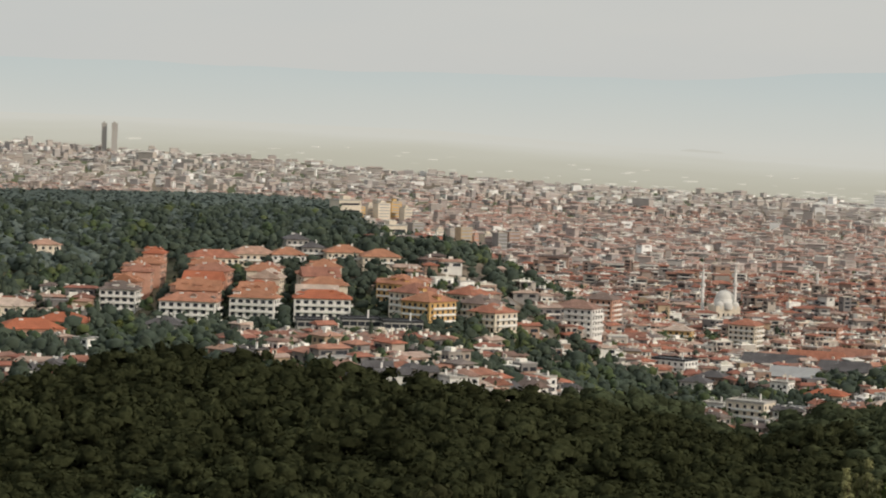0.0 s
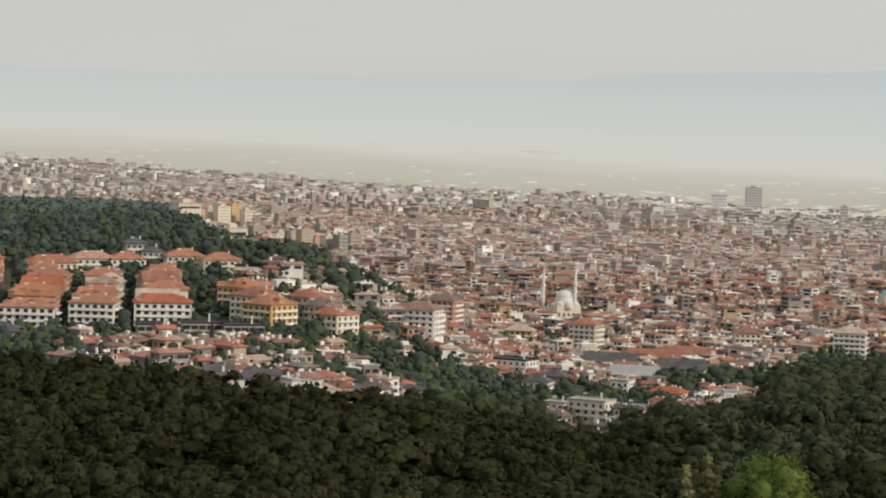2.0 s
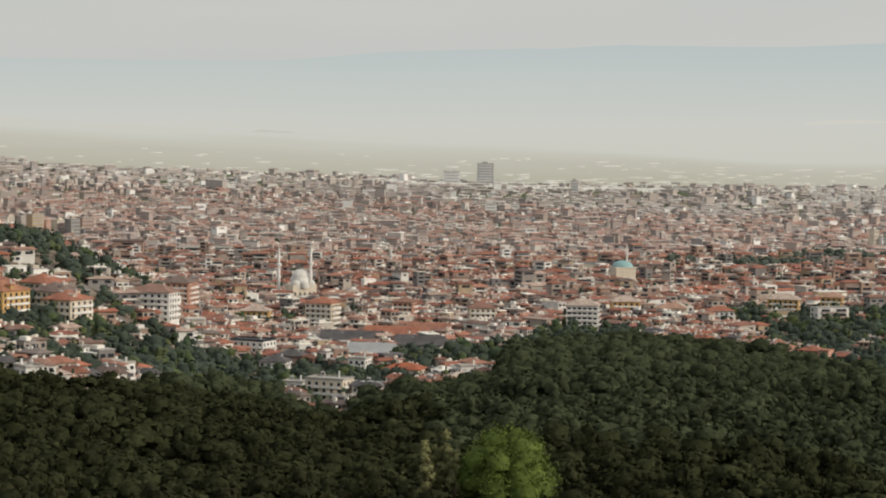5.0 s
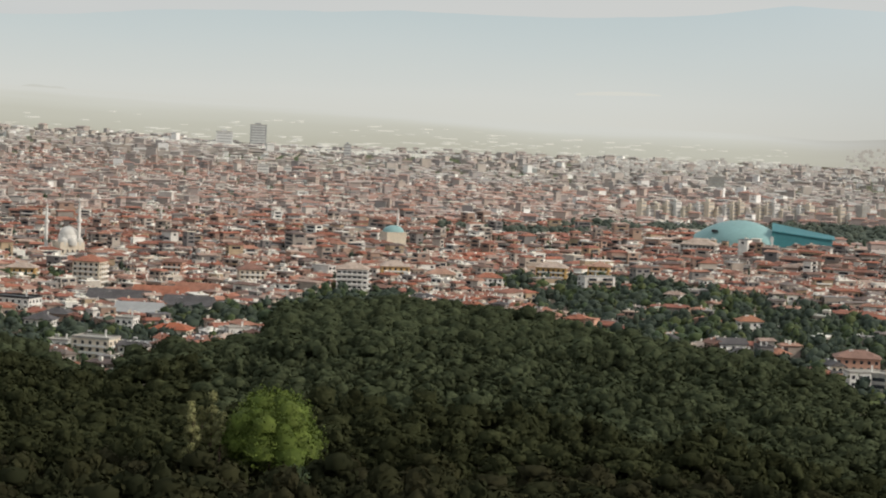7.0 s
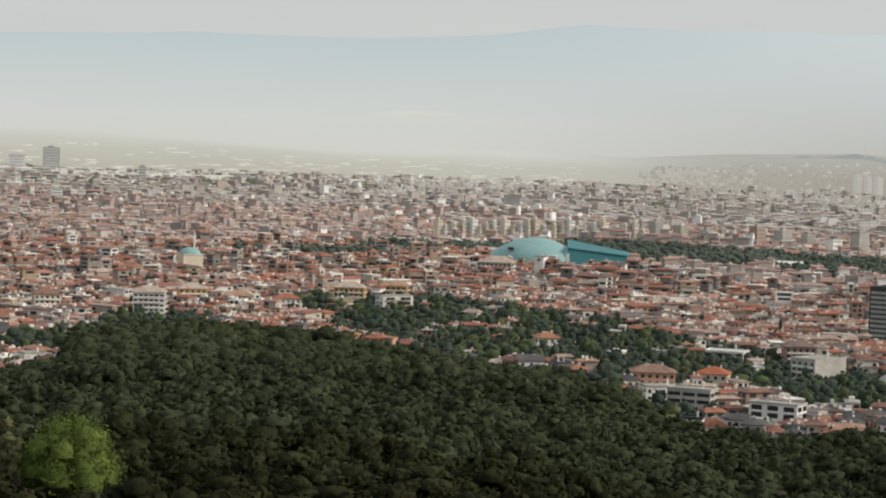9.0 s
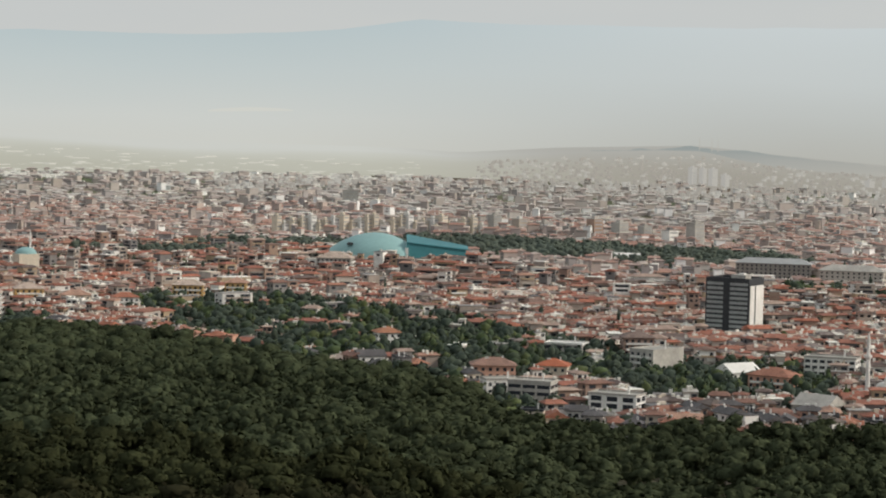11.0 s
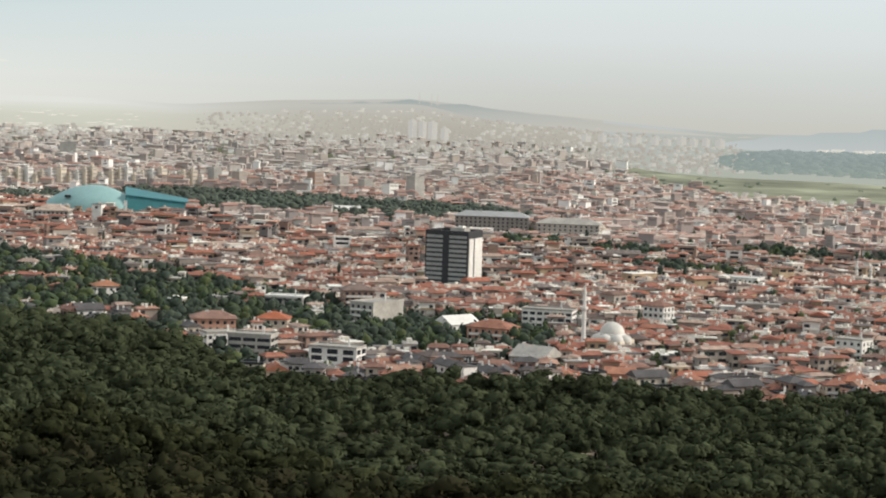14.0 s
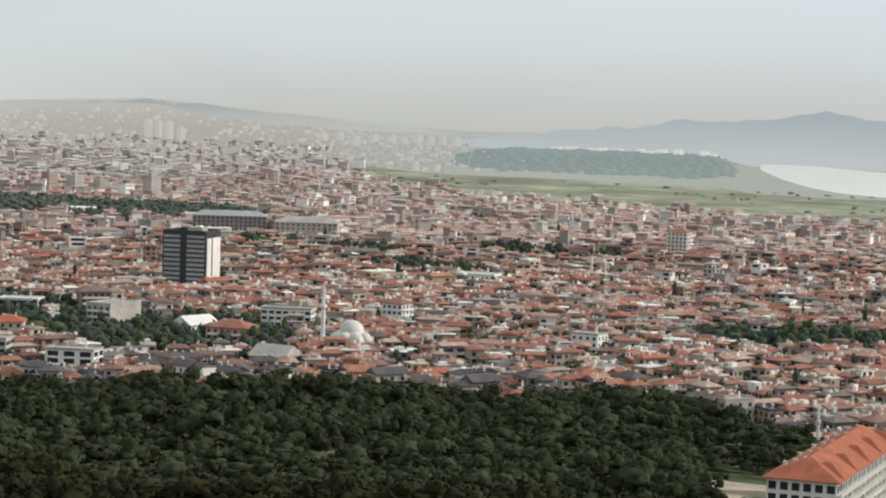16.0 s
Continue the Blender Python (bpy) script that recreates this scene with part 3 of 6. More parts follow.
def scatter(az0, az1, r0, r1, gap):
    """A jittered grid over a sector of the plan."""
    xs, ys = np.meshgrid(np.arange(-2600, 2600, gap), np.arange(200, r1 + gap, gap))
    x, y = xs.ravel(), ys.ravel()
    x = x + rng.uniform(-0.42, 0.42, x.size) * gap
    y = y + rng.uniform(-0.42, 0.42, y.size) * gap
    az, r = polar(x, y)
    m = (az > az0) & (az < az1) & (r > r0) & (r < r1)
    return x[m], y[m], az[m], r[m]


def lumpy(x, y, size, seed=0):
    """Cheap smooth unevenness between -1 and 1 over the plan."""
    s = size
    return (np.sin(x / s + 1.3 * seed + 1.7 * np.sin(y / s / 1.3)) + np.sin(y / s / 0.8 + 2.1 * seed + 1.3 * np.sin(x / s / 1.7))) / 2


# clearing round the block of flats at the right-hand end, and the big broadleaf trees
NEAR_FLATS = (28.9, 640.0)
GREEN_TREE = (-7.35, 430.0)


def cleared(x, y):
    az, r = polar(x, y)
    return ((az > 27.1) & (r > 520) & (r < 735)) | ((az > 25.9) & (az < 27.4) & (r > 600) & (r < 738)) | ((az > 25.2) & (az < 26.5) & (r > 728) & (r < 740)) | (np.hypot(x - place(*GREEN_TREE).x, y - place(*GREEN_TREE).y) < 8)


px, py, paz, pr = scatter(-33, 33, 340, 1500, 9.2)
keep = (pr < forest_end(paz) - 4) & (pr > forest_start(paz) - 62) & ~cleared(px, py) & (lumpy(px, py, 23) + rng.normal(0, 0.35, px.size) > -1.05)
px, py, paz, pr = px[keep], py[keep], paz[keep], pr[keep]
p_wide = rng.uniform(10.5, 19.0, px.size) * (0.78 + 0.22 * ease(360, 600, pr))
p_high = np.clip(p_wide, 9, 13) * rng.uniform(0.85, 1.1, px.size)
p_high *= (1 + 0.2 * lumpy(px, py, 41, 2)) * rng.uniform(0.82, 1.2, px.size)
single = (pr < forest_start(paz) + 75) & (paz > -20) & (paz < 14)
single &= np.cumsum(single) <= 290
stand = (pr < 560) & ~single
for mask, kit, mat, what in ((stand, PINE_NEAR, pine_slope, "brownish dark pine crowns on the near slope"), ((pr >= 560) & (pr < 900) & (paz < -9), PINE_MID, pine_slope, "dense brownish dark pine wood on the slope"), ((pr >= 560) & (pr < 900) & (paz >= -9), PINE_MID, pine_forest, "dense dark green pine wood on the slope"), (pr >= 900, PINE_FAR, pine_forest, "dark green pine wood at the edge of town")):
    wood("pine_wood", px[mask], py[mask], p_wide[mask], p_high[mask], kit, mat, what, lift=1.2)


def pine_meshes(k):
    v, f = PINE_NEAR[k]
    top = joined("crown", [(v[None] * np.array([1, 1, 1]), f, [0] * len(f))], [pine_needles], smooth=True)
    bm = bmesh.new()
    turned(bm, [(0.035, -0.25), (0.028, 0.2), (0.012, 0.5), (0, 0.55)], 7)
    for i in range(4):
        a = 1.7 * i
        e = Vector((0.25 * math.cos(a), 0.25 * math.sin(a), 0.3 + 0.06 * i))
        s = Vector((0, 0, 0.16 + 0.08 * i))
        w = Vector((-math.sin(a) * 0.012, math.cos(a) * 0.012, 0))
        bm.faces.new([bm.verts.new(p) for p in (s - w, s + w, e)])
        bm.faces.new([bm.verts.new(p) for p in (s + Vector((0, 0, 0.02)), s - w, e)])
    return bm_mesh("trunk", bm, bark), top


PINE_MESHES = [pine_meshes(k) for k in range(len(PINE_NEAR))]
for x, y, wide, high in zip(px[single], py[single], p_wide[single], p_high[single]):
    az, r = polar(x, y)
    trunk, top = PINE_MESHES[rng.integers(len(PINE_MESHES))]
    tree = new("pine_tree", trunk)
    tree.matrix_world = Matrix.LocRotScale(place(az, r, 1.2), Euler((0, 0, rng.uniform(0, 6.28))), (wide, wide, high))
    tagged(tree, "pine tree with dark green rounded crown in the wood", "tree", "pines on the near slope")
    part("crown", top, None, tree)

# ---- zones of the town ----
AVENUE = [(-18.4, reach(-18.4, 3.4)), (-16.98, reach(-16.98, 4.62)), (-15.69, reach(-15.69, 5.5))]


def band(az, r, a0, r0, a1, r1, half):
    """Inside a strip of the plan between two points given by bearing and distance."""
    t = np.clip((az - a0) / (a1 - a0), 0, 1)
    off = (az - (a0 + (a1 - a0) * t)) * np.radians(1) * r
    return np.hypot(r - (r0 + (r1 - r0) * t), off) < half


def on_road(az, r):
    m = np.zeros(np.shape(az), bool)
    for (a0, r0), (a1, r1) in zip(AVENUE, AVENUE[1:]):
        # the two shifted strips are no road: they keep it open to the camera
        m |= band(az, r, a0, r0, a1, r1, 9) | band(az, r, a0 - 0.45, r0, a1 - 0.45, r1, 9) | band(az, r, a0 - 0.9, r0, a1 - 0.9, r1, 7)
    return m


def park(az, r):
    """Where trees stand and hardly any house."""
    x, y = r * np.sin(np.radians(az)), r * np.cos(np.radians(az))
    m = band(az, r, 0.8, 1470, 11.0, 1085, 85)
    m |= (az > -1.2) & (az < 8.5) & (r < np.interp(az, [-1, 1.6, 8.5], [1400, 1450, 1150])) & (lumpy(x, y, 22, 5) > -0.55)
    m |= (az < -28.0) & (r < 1150) & (lumpy(x, y, 25, 6) > -0.05)
    m |= (az > -24.8) & (az < -17.6) & (r < 1000) & (lumpy(x, y, 21, 7) > 0.25) | band(az, r, 0.6, 2160, 2.6, 2120, 45) | band(az, r, 6.5, 2200, 12.5, 2110, 70) | band(az, r, 6.4, 2110, 12.5, 2040, 85)
    m |= band(az, r, -15.9, 1030, -13.6, 1100, 70) | band(az, r, -2.6, 2080, -0.6, 2030, 35) | band(az, r, 27.4, 1180, 34, 1230, 45)
    m |= band(az, r, 14.8, 1740, 17.0, 1690, 40) | band(az, r, 18.2, 1560, 19.6, 1530, 30) | band(az, r, -7.5, 1210, -6.2, 1330, 60) | band(az, r, -22.5, 1010, -18.2, 1040, 40)
    m |= band(az, r, -20.6, 1250, -18.6, 1330, 60) | band(az, r, 21, 1760, 22.6, 1750, 30) | band(az, r, -13.2, 1420, -12.6, 1450, 25)
    for (a0, r0), (a1, r1) in zip(AVENUE, AVENUE[1:]):
        m |= band(az, r, a0, r0, a1, r1, 24)
    m &= ~on_road(az, r)
    m |= ((az < -21.2) | (az < -17.6) & (lumpy(x, y, 24, 8) > 0.25)) & (r < 1500) & ((r > 985) | (az > -28.2) & (az < -24.8)) & ~((az < -28.3) & (r < 1120))
    return m


def on_hill(az, r):
    return (hill_height(az) > 20) & (r > 1330) & (r < 2350) | (az < -19) & (r > 1180) & (r < 2300) & (hill_height(az) > 30) & (az < -27.5)


def open_field(az, r):
    return r > field_line(az)


def field_line(az):
    return np.interp(az, [13, 16.5, 18, 22, 26, 30, 40], [4800, 3250, 2740, 2560, 2480, 2420, 2400])


def free_of(taken, az, r, shrink=1.0):
    """Not on a plot that a named building takes: (bearing, distance, radius in metres)."""
    ok = np.ones(az.shape, bool)
    x, y = r * np.sin(np.radians(az)), r * np.cos(np.radians(az))
    for a, d, rad in taken:
        ok &= np.hypot(x - d * math.sin(radians(a)), y - d * math.cos(radians(a))) > rad * shrink
    return ok


TAKEN = []
FRONTS = []

# ---- building blocks of houses ----
WIN = bmesh.new()
box(WIN, -0.5, 0.5, -0.06, 0.06, 0, 1)
bmesh.ops.inset_region(WIN, faces=[f for f in WIN.faces if f.normal.y < -0.9 or f.calc_center_median().y < -0.05], thickness=0.09, depth=-0.03)
for f in WIN.faces:
    f.material_index = 1
for f in WIN.faces:
    if abs(f.calc_center_median().x) < 0.01 and f.calc_center_median().y < -0.02 and f.calc_area() > 0.3:
        f.material_index = 0
window_mesh = bm_mesh("window", WIN, window_glass, white_paint)


def hip(bm, w, d, z, rise, over, gable=False):
    """A tiled roof with eaves: hipped, or gabled along its longer side."""
    a, b = w / 2 + over, d / 2 + over
    t = 0.25
    long_x = a >= b
    k = 0.0 if gable else min(a, b)
    e = [(-a, -b), (a, -b), (a, b), (-a, b)]
    lo = [bm.verts.new((x, y, z - t)) for x, y in e]
    hi = [bm.verts.new((x, y, z)) for x, y in e]
    rd = [(-(a - k), 0), (a - k, 0)] if long_x else [(0, -(b - k)), (0, b - k)]
    top = [bm.verts.new((x, y, z + rise)) for x, y in rd]
    bm.faces.new(lo[::-1])
    for i in range(4):
        bm.faces.new((lo[i], lo[(i + 1) % 4], hi[(i + 1) % 4], hi[i]))
    if long_x:
        fs = ((hi[0], hi[1], top[1], top[0]), (hi[1], hi[2], top[1]), (hi[2], hi[3], top[0], top[1]), (hi[3], hi[0], top[0]))
    else:
        fs = ((hi[0], hi[1], top[0]), (hi[1], hi[2], top[1], top[0]), (hi[2], hi[3], top[1]), (hi[3], hi[0], top[0], top[1]))
    for f in fs:
        bm.faces.new(f)


def house(kind, label, spot, turn, w, d, floors, wall, roof, shape="hip", cols=(3, 2), storey=3.0, balcony=False, group="", bits=True, window=(1.3, 1.5), sides=(0, 1, 2, 3), category="house", low=5.0, single_windows=True, wing=None):
    """A house as a thing: walls, roof, each window, balconies, chimney and water heater."""
    ob = new(kind)
    ob.matrix_world = Matrix.Translation(spot) @ Matrix.Rotation(radians(turn), 4, "Z")
    tagged(ob, label, category, group)
    h = floors * storey + 0.4
    bm = bmesh.new()
    box(bm, -w / 2, w / 2, -d / 2, d / 2, -low, h)
    part("wall", bm, wall, ob)
    bm = bmesh.new()
    if shape == "flat":
        box(bm, -w / 2 - 0.2, w / 2 + 0.2, -d / 2 - 0.2, d / 2 + 0.2, h, h + 0.25)
        for x0, x1, y0, y1 in ((-w / 2 - 0.2, w / 2 + 0.2, -d / 2 - 0.2, -d / 2), (-w / 2 - 0.2, w / 2 + 0.2, d / 2, d / 2 + 0.2), (-w / 2 - 0.2, -w / 2, -d / 2, d / 2), (w / 2, w / 2 + 0.2, -d / 2, d / 2)):
            box(bm, x0, x1, y0, y1, h + 0.25, h + 0.95)
    else:
        hip(bm, w, d, h + 0.2, min(w, d) * (0.25 if shape == "hip" else 0.3), 0.9, shape == "gable")
    part("roof", bm, roof, ob)
    panes = bmesh.new()
    for s in sides:
        n, width, out = (cols[0], w, d / 2) if s % 2 == 0 else (cols[1], d, w / 2)
        m = Matrix.Rotation(radians(90 * s), 4, "Z")
        for k in range(floors):
            for i in range(n):
                x = width * ((i + 0.5) / n - 0.5)
                if single_windows:
                    ww = part("window", window_mesh, None, ob)
                    ww.matrix_local = m @ Matrix.LocRotScale((x, -out - 0.02, k * storey + 0.95), None, (window[0], 1, window[1]))
                else:
                    vs = box(panes, x - window[0] / 2, x + window[0] / 2, -out - 0.07, -out + 0.02, k * storey + 0.95, k * storey + 0.95 + window[1])
                    bmesh.ops.transform(panes, matrix=m, verts=vs)
        if balcony and s in (0, 1):
            for k in range(1, floors):
                bm = bmesh.new()
                z = k * storey
                bw = width * 0.42
                box(bm, -bw, bw, -out - 1.3, -out, z - 0.1, z + 0.12)
                box(bm, -bw, bw, -out - 1.3, -out - 1.2, z + 0.12, z + 0.95)
                q = part("balcony", bm, white_paint, ob, "white balcony")
                q.matrix_local = m
    if wing:
        sx, ww_, dd_, hh = wing
        q = part("side_wing", boxed(-ww_ / 2, ww_ / 2, -dd_ / 2, dd_ / 2, -low, hh), wall, ob)
        q.location = (sx * (w / 2 + ww_ * 0.3), -d * 0.15, 0)
        bm = bmesh.new()
        if hh > h:
            box(bm, -ww_ / 2 - 0.3, ww_ / 2 + 0.3, -dd_ / 2 - 0.3, dd_ / 2 + 0.3, hh, hh + 0.3)
        else:
            hip(bm, ww_, dd_, hh + 0.15, min(ww_, dd_) * 0.25, 0.7)
        q2 = part("wing_roof", bm, roof, ob)
        q2.location = q.location
    if not single_windows:
        tagged(part("glazing", panes, window_glass, ob), kind="stuff")
    else:
        panes.free()
    if bits:
        q = part("chimney", boxed(-0.35, 0.35, -0.3, 0.3, h, h + min(w, d) * 0.22 + 1.0), white_paint, ob)
        q.location = (w * 0.22, d * 0.1, 0)
        if rng.random() < 0.6:
            bm = bmesh.new()
            box(bm, -0.9, 0.9, -0.35, 0.35, 1.0, 1.6)
            box(bm, -0.8, -0.7, -0.1, 0.1, -0.6, 1.0)
            box(bm, 0.7, 0.8, -0.1, 0.1, -0.6, 1.0)
            q = part("water_heater", bm, white_paint, ob, "white rooftop water heater")
            q.location = (-w * 0.15, -d * 0.12, h + min(w, d) * 0.14)
    return ob


def flats(az, dip, w, d, floors, wall, label, turn=0.0, roof=None, shape="hip", cols=None, storey=3.0, balcony=True, kind="apartment_building", group="", back=0.0, sides=(0, 1, 3), up=0.0, window=(1.4, 1.5)):
    """A block of flats by the bearing and dip of its foot."""
    r = reach(az, dip) + back
    TAKEN.append((az, r, 0.5 * math.hypot(w, d) + 5))
    return house(kind, label, place(az, r + d / 2, up), -az + turn, w, d, floors, wall, roof or tile_house, shape, cols or (max(2, round(w / 3.4)), max(1, round(d / 4))), storey, balcony, group, True, window, sides, "building", 9.0)


# ---- flats in four stepped rows below the wooded hill ----
def dormers(ob, w, d, h, roof, wall, count):
    """Small gabled dormers and stair heads that break up a long roof."""
    for i in range(count):
        a, b, up = rng.uniform(2.2, 3.6), rng.uniform(2.0, 3.4), rng.uniform(1.2, 2.6)
        x, y = w * ((i + 0.5) / count - 0.5) + rng.uniform(-1, 1), d * rng.uniform(-0.3, 0.25)
        q = part("dormer", boxed(-a / 2, a / 2, -b / 2, b / 2, 0, up), wall, ob)
        q.location = (x, y, h)
        bm = bmesh.new()
        hip(bm, a, b, up + 0.1, 0.9, 0.4, rng.random() < 0.6)
        part("dormer_roof", bm, roof, q, "tiled dormer roof")


for az, dip, w, walls, n, skew in ((-27.42, 4.36, 17, (white_paint, salmon_paint, salmon_paint), 6, 0.16), (-25.7, 4.66, 26, (white_paint, salmon_paint, salmon_paint), 6, 0.10), (-24.1, 4.62, 21, (white_paint, salmon_paint, cream_paint), 6, 0.06), (-22.45, 4.58, 26, (white_paint, cream_paint, cream_paint), 6, -0.02)):
    r = reach(az, dip)
    FRONTS.append((az, r - 16, 26))
    for i in range(n):
        az_i = az + skew * i + (0.12 * math.sin(i * 2.3 + az) if i else 0.0)
        ri = r + 15.5 * i
        TAKEN.append((az_i, ri + 8, 17))
        wi = w * (1.0, 0.72, 0.8, 0.66, 0.74, 0.6)[i]
        roof = (rust_tile, tile_house, rust_tile, tile_house, vivid_tile, rust_tile)[(i * 5 + int(-az)) % 6]
        ob = house("apartment_building", ("white", "salmon", "cream", "pale", "cream", "pale")[i] + " block of flats with red hip roof, stepped up the slope", place(az_i, ri + 8, 0.4 * i - 1.6 + 1.2 * math.sin(i * 1.9 + az)), -az + 3 - 12 * (skew > 0.04) + rng.normal(0, 3), wi, 14.5, 4, walls[min(i, 2)], roof, ("hip", "gable", "hip", "gable", "hip", "hip")[i], (max(3, round(wi / 3.6)), 3), 3.0, i == 0, "stepped rows of flats", True, (2.0, 1.6), (0, 1, 3) if i == 0 else (1, 3), "building", 14.0)
        dormers(ob, wi, 14.5, 12.6, roof, walls[min(i, 2)], 4 if i == 0 else 3)
for az, dip, w, fl, wall in ((-25.2, 3.3, 26, 2, cream_paint), (-24.2, 3.2, 24, 2, cream_paint), (-23.35, 3.2, 18, 2, white_paint), (-23.15, 2.95, 12, 3, grey_concrete), (-22.75, 3.0, 12, 2, grey_concrete), (-21.95, 3.12, 20, 2, cream_paint), (-21.05, 3.2, 20, 2, cream_paint)):
    flats(az, dip, w, 15, fl, wall, "pale block of flats with a red roof on the wooded slope", turn=8, group="flats on the slope", roof=tile_house if w > 21 else slate if w < 15 else rust_tile)
for i in range(3):
    ob = flats(-19.8 - 0.33 * i, 4.68 - 0.22 * i, 17, 19, 4, (ochre_paint, cream_paint, ochre_paint)[i], "ochre block of flats with a red hip roof, beside the avenue", turn=-40, group="ochre flats by the avenue", roof=(rust_tile, tile_house, rust_tile)[i])
    dormers(ob, 17, 19, 12.6, rust_tile, ochre_paint, 3)
for i in range(3):
    ob = flats(-18.2 - 0.3 * i, 4.72 - 0.22 * i, 16, 17, 3, cream_paint, "cream block of flats with a red roof, beside the avenue", turn=-38, group="cream flats by the avenue")
    dormers(ob, 16, 17, 9.6, tile_house, cream_paint, 2)
flats(-16.1, 4.75, 22, 16, 5, white_paint, "white and pink block of flats with a hip roof", turn=-20)
flats(-15.5, 4.4, 18, 16, 5, salmon_paint, "salmon block of flats with a red roof", turn=-20)
flats(-13.6, 4.85, 18, 12, 3, ochre_paint, "ochre house with wide windows by the trees", turn=-10)
flats(-11.95, 5.05, 17, 14, 6, cream_paint, "cream block of flats with rounded balconies", turn=-22)
flats(-9.9, 4.75, 13, 12, 4, salmon_paint, "salmon brick block of flats with a red roof", turn=-15)
flats(-8.0, 4.9, 16, 13, 4, cream_paint, "cream block of flats beside trees", turn=8)
flats(-5.48, 4.95, 19, 15, 5, white_paint, "white block of flats with dark ribbon windows", turn=-4, cols=(6, 3), window=(2.2, 1.2))
flats(-4.45, 4.7, 18, 14, 4, ochre_paint, "ochre block of flats with a red roof", turn=6)
flats(-0.55, 4.6, 20, 14, 4, ochre_paint, "ochre and orange block of flats behind the pines", turn=-6)
flats(0.6, 4.55, 14, 14, 4, ochre_paint, "ochre block of flats behind the pines", turn=-6)
flats(-3.3, 4.75, 18, 12, 3, cream_paint, "cream block of flats with a red roof behind the pines", turn=5)
flats(-2.1, 4.8, 16, 11, 3, white_paint, "white block of flats with a dark roof", turn=10)
flats(-13.7, 5.65, 22, 14, 3, white_paint, "white house with a dark attic", turn=-30, roof=dark_cladding, shape="flat")
flats(-11.75, 6.85, 18, 12, 3, cream_paint, "cream concrete house with a terrace at the edge of the pines", turn=-25, roof=grey_concrete, shape="flat", up=2.5)
flats(-12.6, 6.6, 10, 9, 2, white_paint, "white house at the edge of the pines", turn=-20, roof=grey_concrete, shape="flat")
flats(11.0, 6.2, 14, 26, 4, grey_concrete, "beige concrete block with a blank side wall", turn=-35, roof=grey_concrete, shape="flat", sides=(0,))
flats(10.5, 5.85, 16, 13, 4, plaster_house, "weathered block of flats beside the blank wall", turn=10)
flats(6.95, 6.6, 20, 13, 3, salmon_paint, "salmon villa with a red hip roof beside the pines", turn=4, balcony=False)
flats(8.45, 6.55, 14, 12, 3, cream_paint, "cream villa with an orange hip roof", turn=-8, roof=vivid_tile, balcony=False)
flats(7.15, 6.95, 16, 10, 2, white_paint, "flat-roofed pale concrete villa at the edge of the pines", turn=18, roof=grey_concrete, shape="flat", balcony=False, up=2.5)
flats(7.95, 7.1, 19, 12, 2, grey_concrete, "grey concrete villa with a dark ribbon window", turn=-16, roof=grey_concrete, shape="flat", cols=(3, 2), window=(5.4, 1.5), balcony=False, up=4.5)
flats(10.05, 7.3, 21, 12, 2, white_paint, "white flat-roofed villa with a glazed terrace", turn=-20, roof=grey_concrete, shape="flat", cols=(3, 2), window=(4.6, 2.0), balcony=False, up=3.5)
flats(8.75, 5.9, 20, 12, 2, grey_concrete, "dark modern villa with a white flat roof among trees", turn=-14, roof=white_paint, shape="flat", cols=(4, 2), window=(3.6, 1.8), balcony=False, up=2.0)
flats(4.3, 5.75, 13, 11, 2, white_paint, "white house among trees at the edge of the pines", turn=14, roof=rust_tile, balcony=False, up=2.0)
flats(13.9, 6.55, 20, 14, 3, salmon_paint, "long salmon house with a red roof", turn=-24)
flats(15.3, 6.0, 26, 13, 3, white_paint, "white office building with dark window bands", turn=-12, roof=grey_concrete, shape="flat", cols=(7, 3), window=(2.6, 1.5), balcony=False)
flats(13.0, 6.32, 17, 13, 2, white_paint, "white gabled hall with a white roof among houses", turn=40, roof=white_paint, shape="gable", balcony=False)
flats(15.0, 7.1, 16, 15, 2, grey_concrete, "pale concrete house with a shed roof by the pines", turn=-30, roof=grey_concrete, shape="gable", balcony=False)
flats(22.8, 6.35, 14, 12, 3, white_paint, "white block with a plain side wall", turn=-25, roof=grey_concrete, shape="flat", balcony=False)
flats(18.0, 5.9, 12, 11, 4, white_paint, "white block of flats by the mosque", turn=-30)
flats(20.0, 4.75, 26, 14, 2, white_paint, "white hall with a flat roof among red roofs", turn=-20, roof=white_paint, shape="flat", balcony=False)
flats(-15.0, 3.15, 60, 22, 3, dark_cladding, "long dark grey school building with a flat roof", roof=grey_concrete, shape="flat", cols=(14, 4), window=(2.2, 1.4), balcony=False, sides=(0,))
flats(13.8, 3.72, 60, 16, 4, plaster_house, "long pale hospital wing with rows of windows", roof=grey_panel, cols=(16, 3), balcony=False, sides=(0,), turn=-4, up=2.0)
flats(15.7, 3.8, 50, 18, 4, plaster_house, "long pale institutional building with a grey roof", roof=grey_concrete, cols=(12, 3), balcony=False, sides=(0,), turn=-4, up=1.0)
flats(-6.1, 3.5, 68, 14, 1, cream_paint, "long low sports hall with a green roof", roof=grey_panel, shape="flat", balcony=False, sides=(0,), storey=7.0, cols=(9, 1))
flats(24.95, 3.9, 16, 14, 7, white_paint, "white tower block of flats in the town", turn=-20)
flats(3.0, 4.0, 26, 18, 5, grey_concrete, "grey block with bands of balconies", turn=-10)

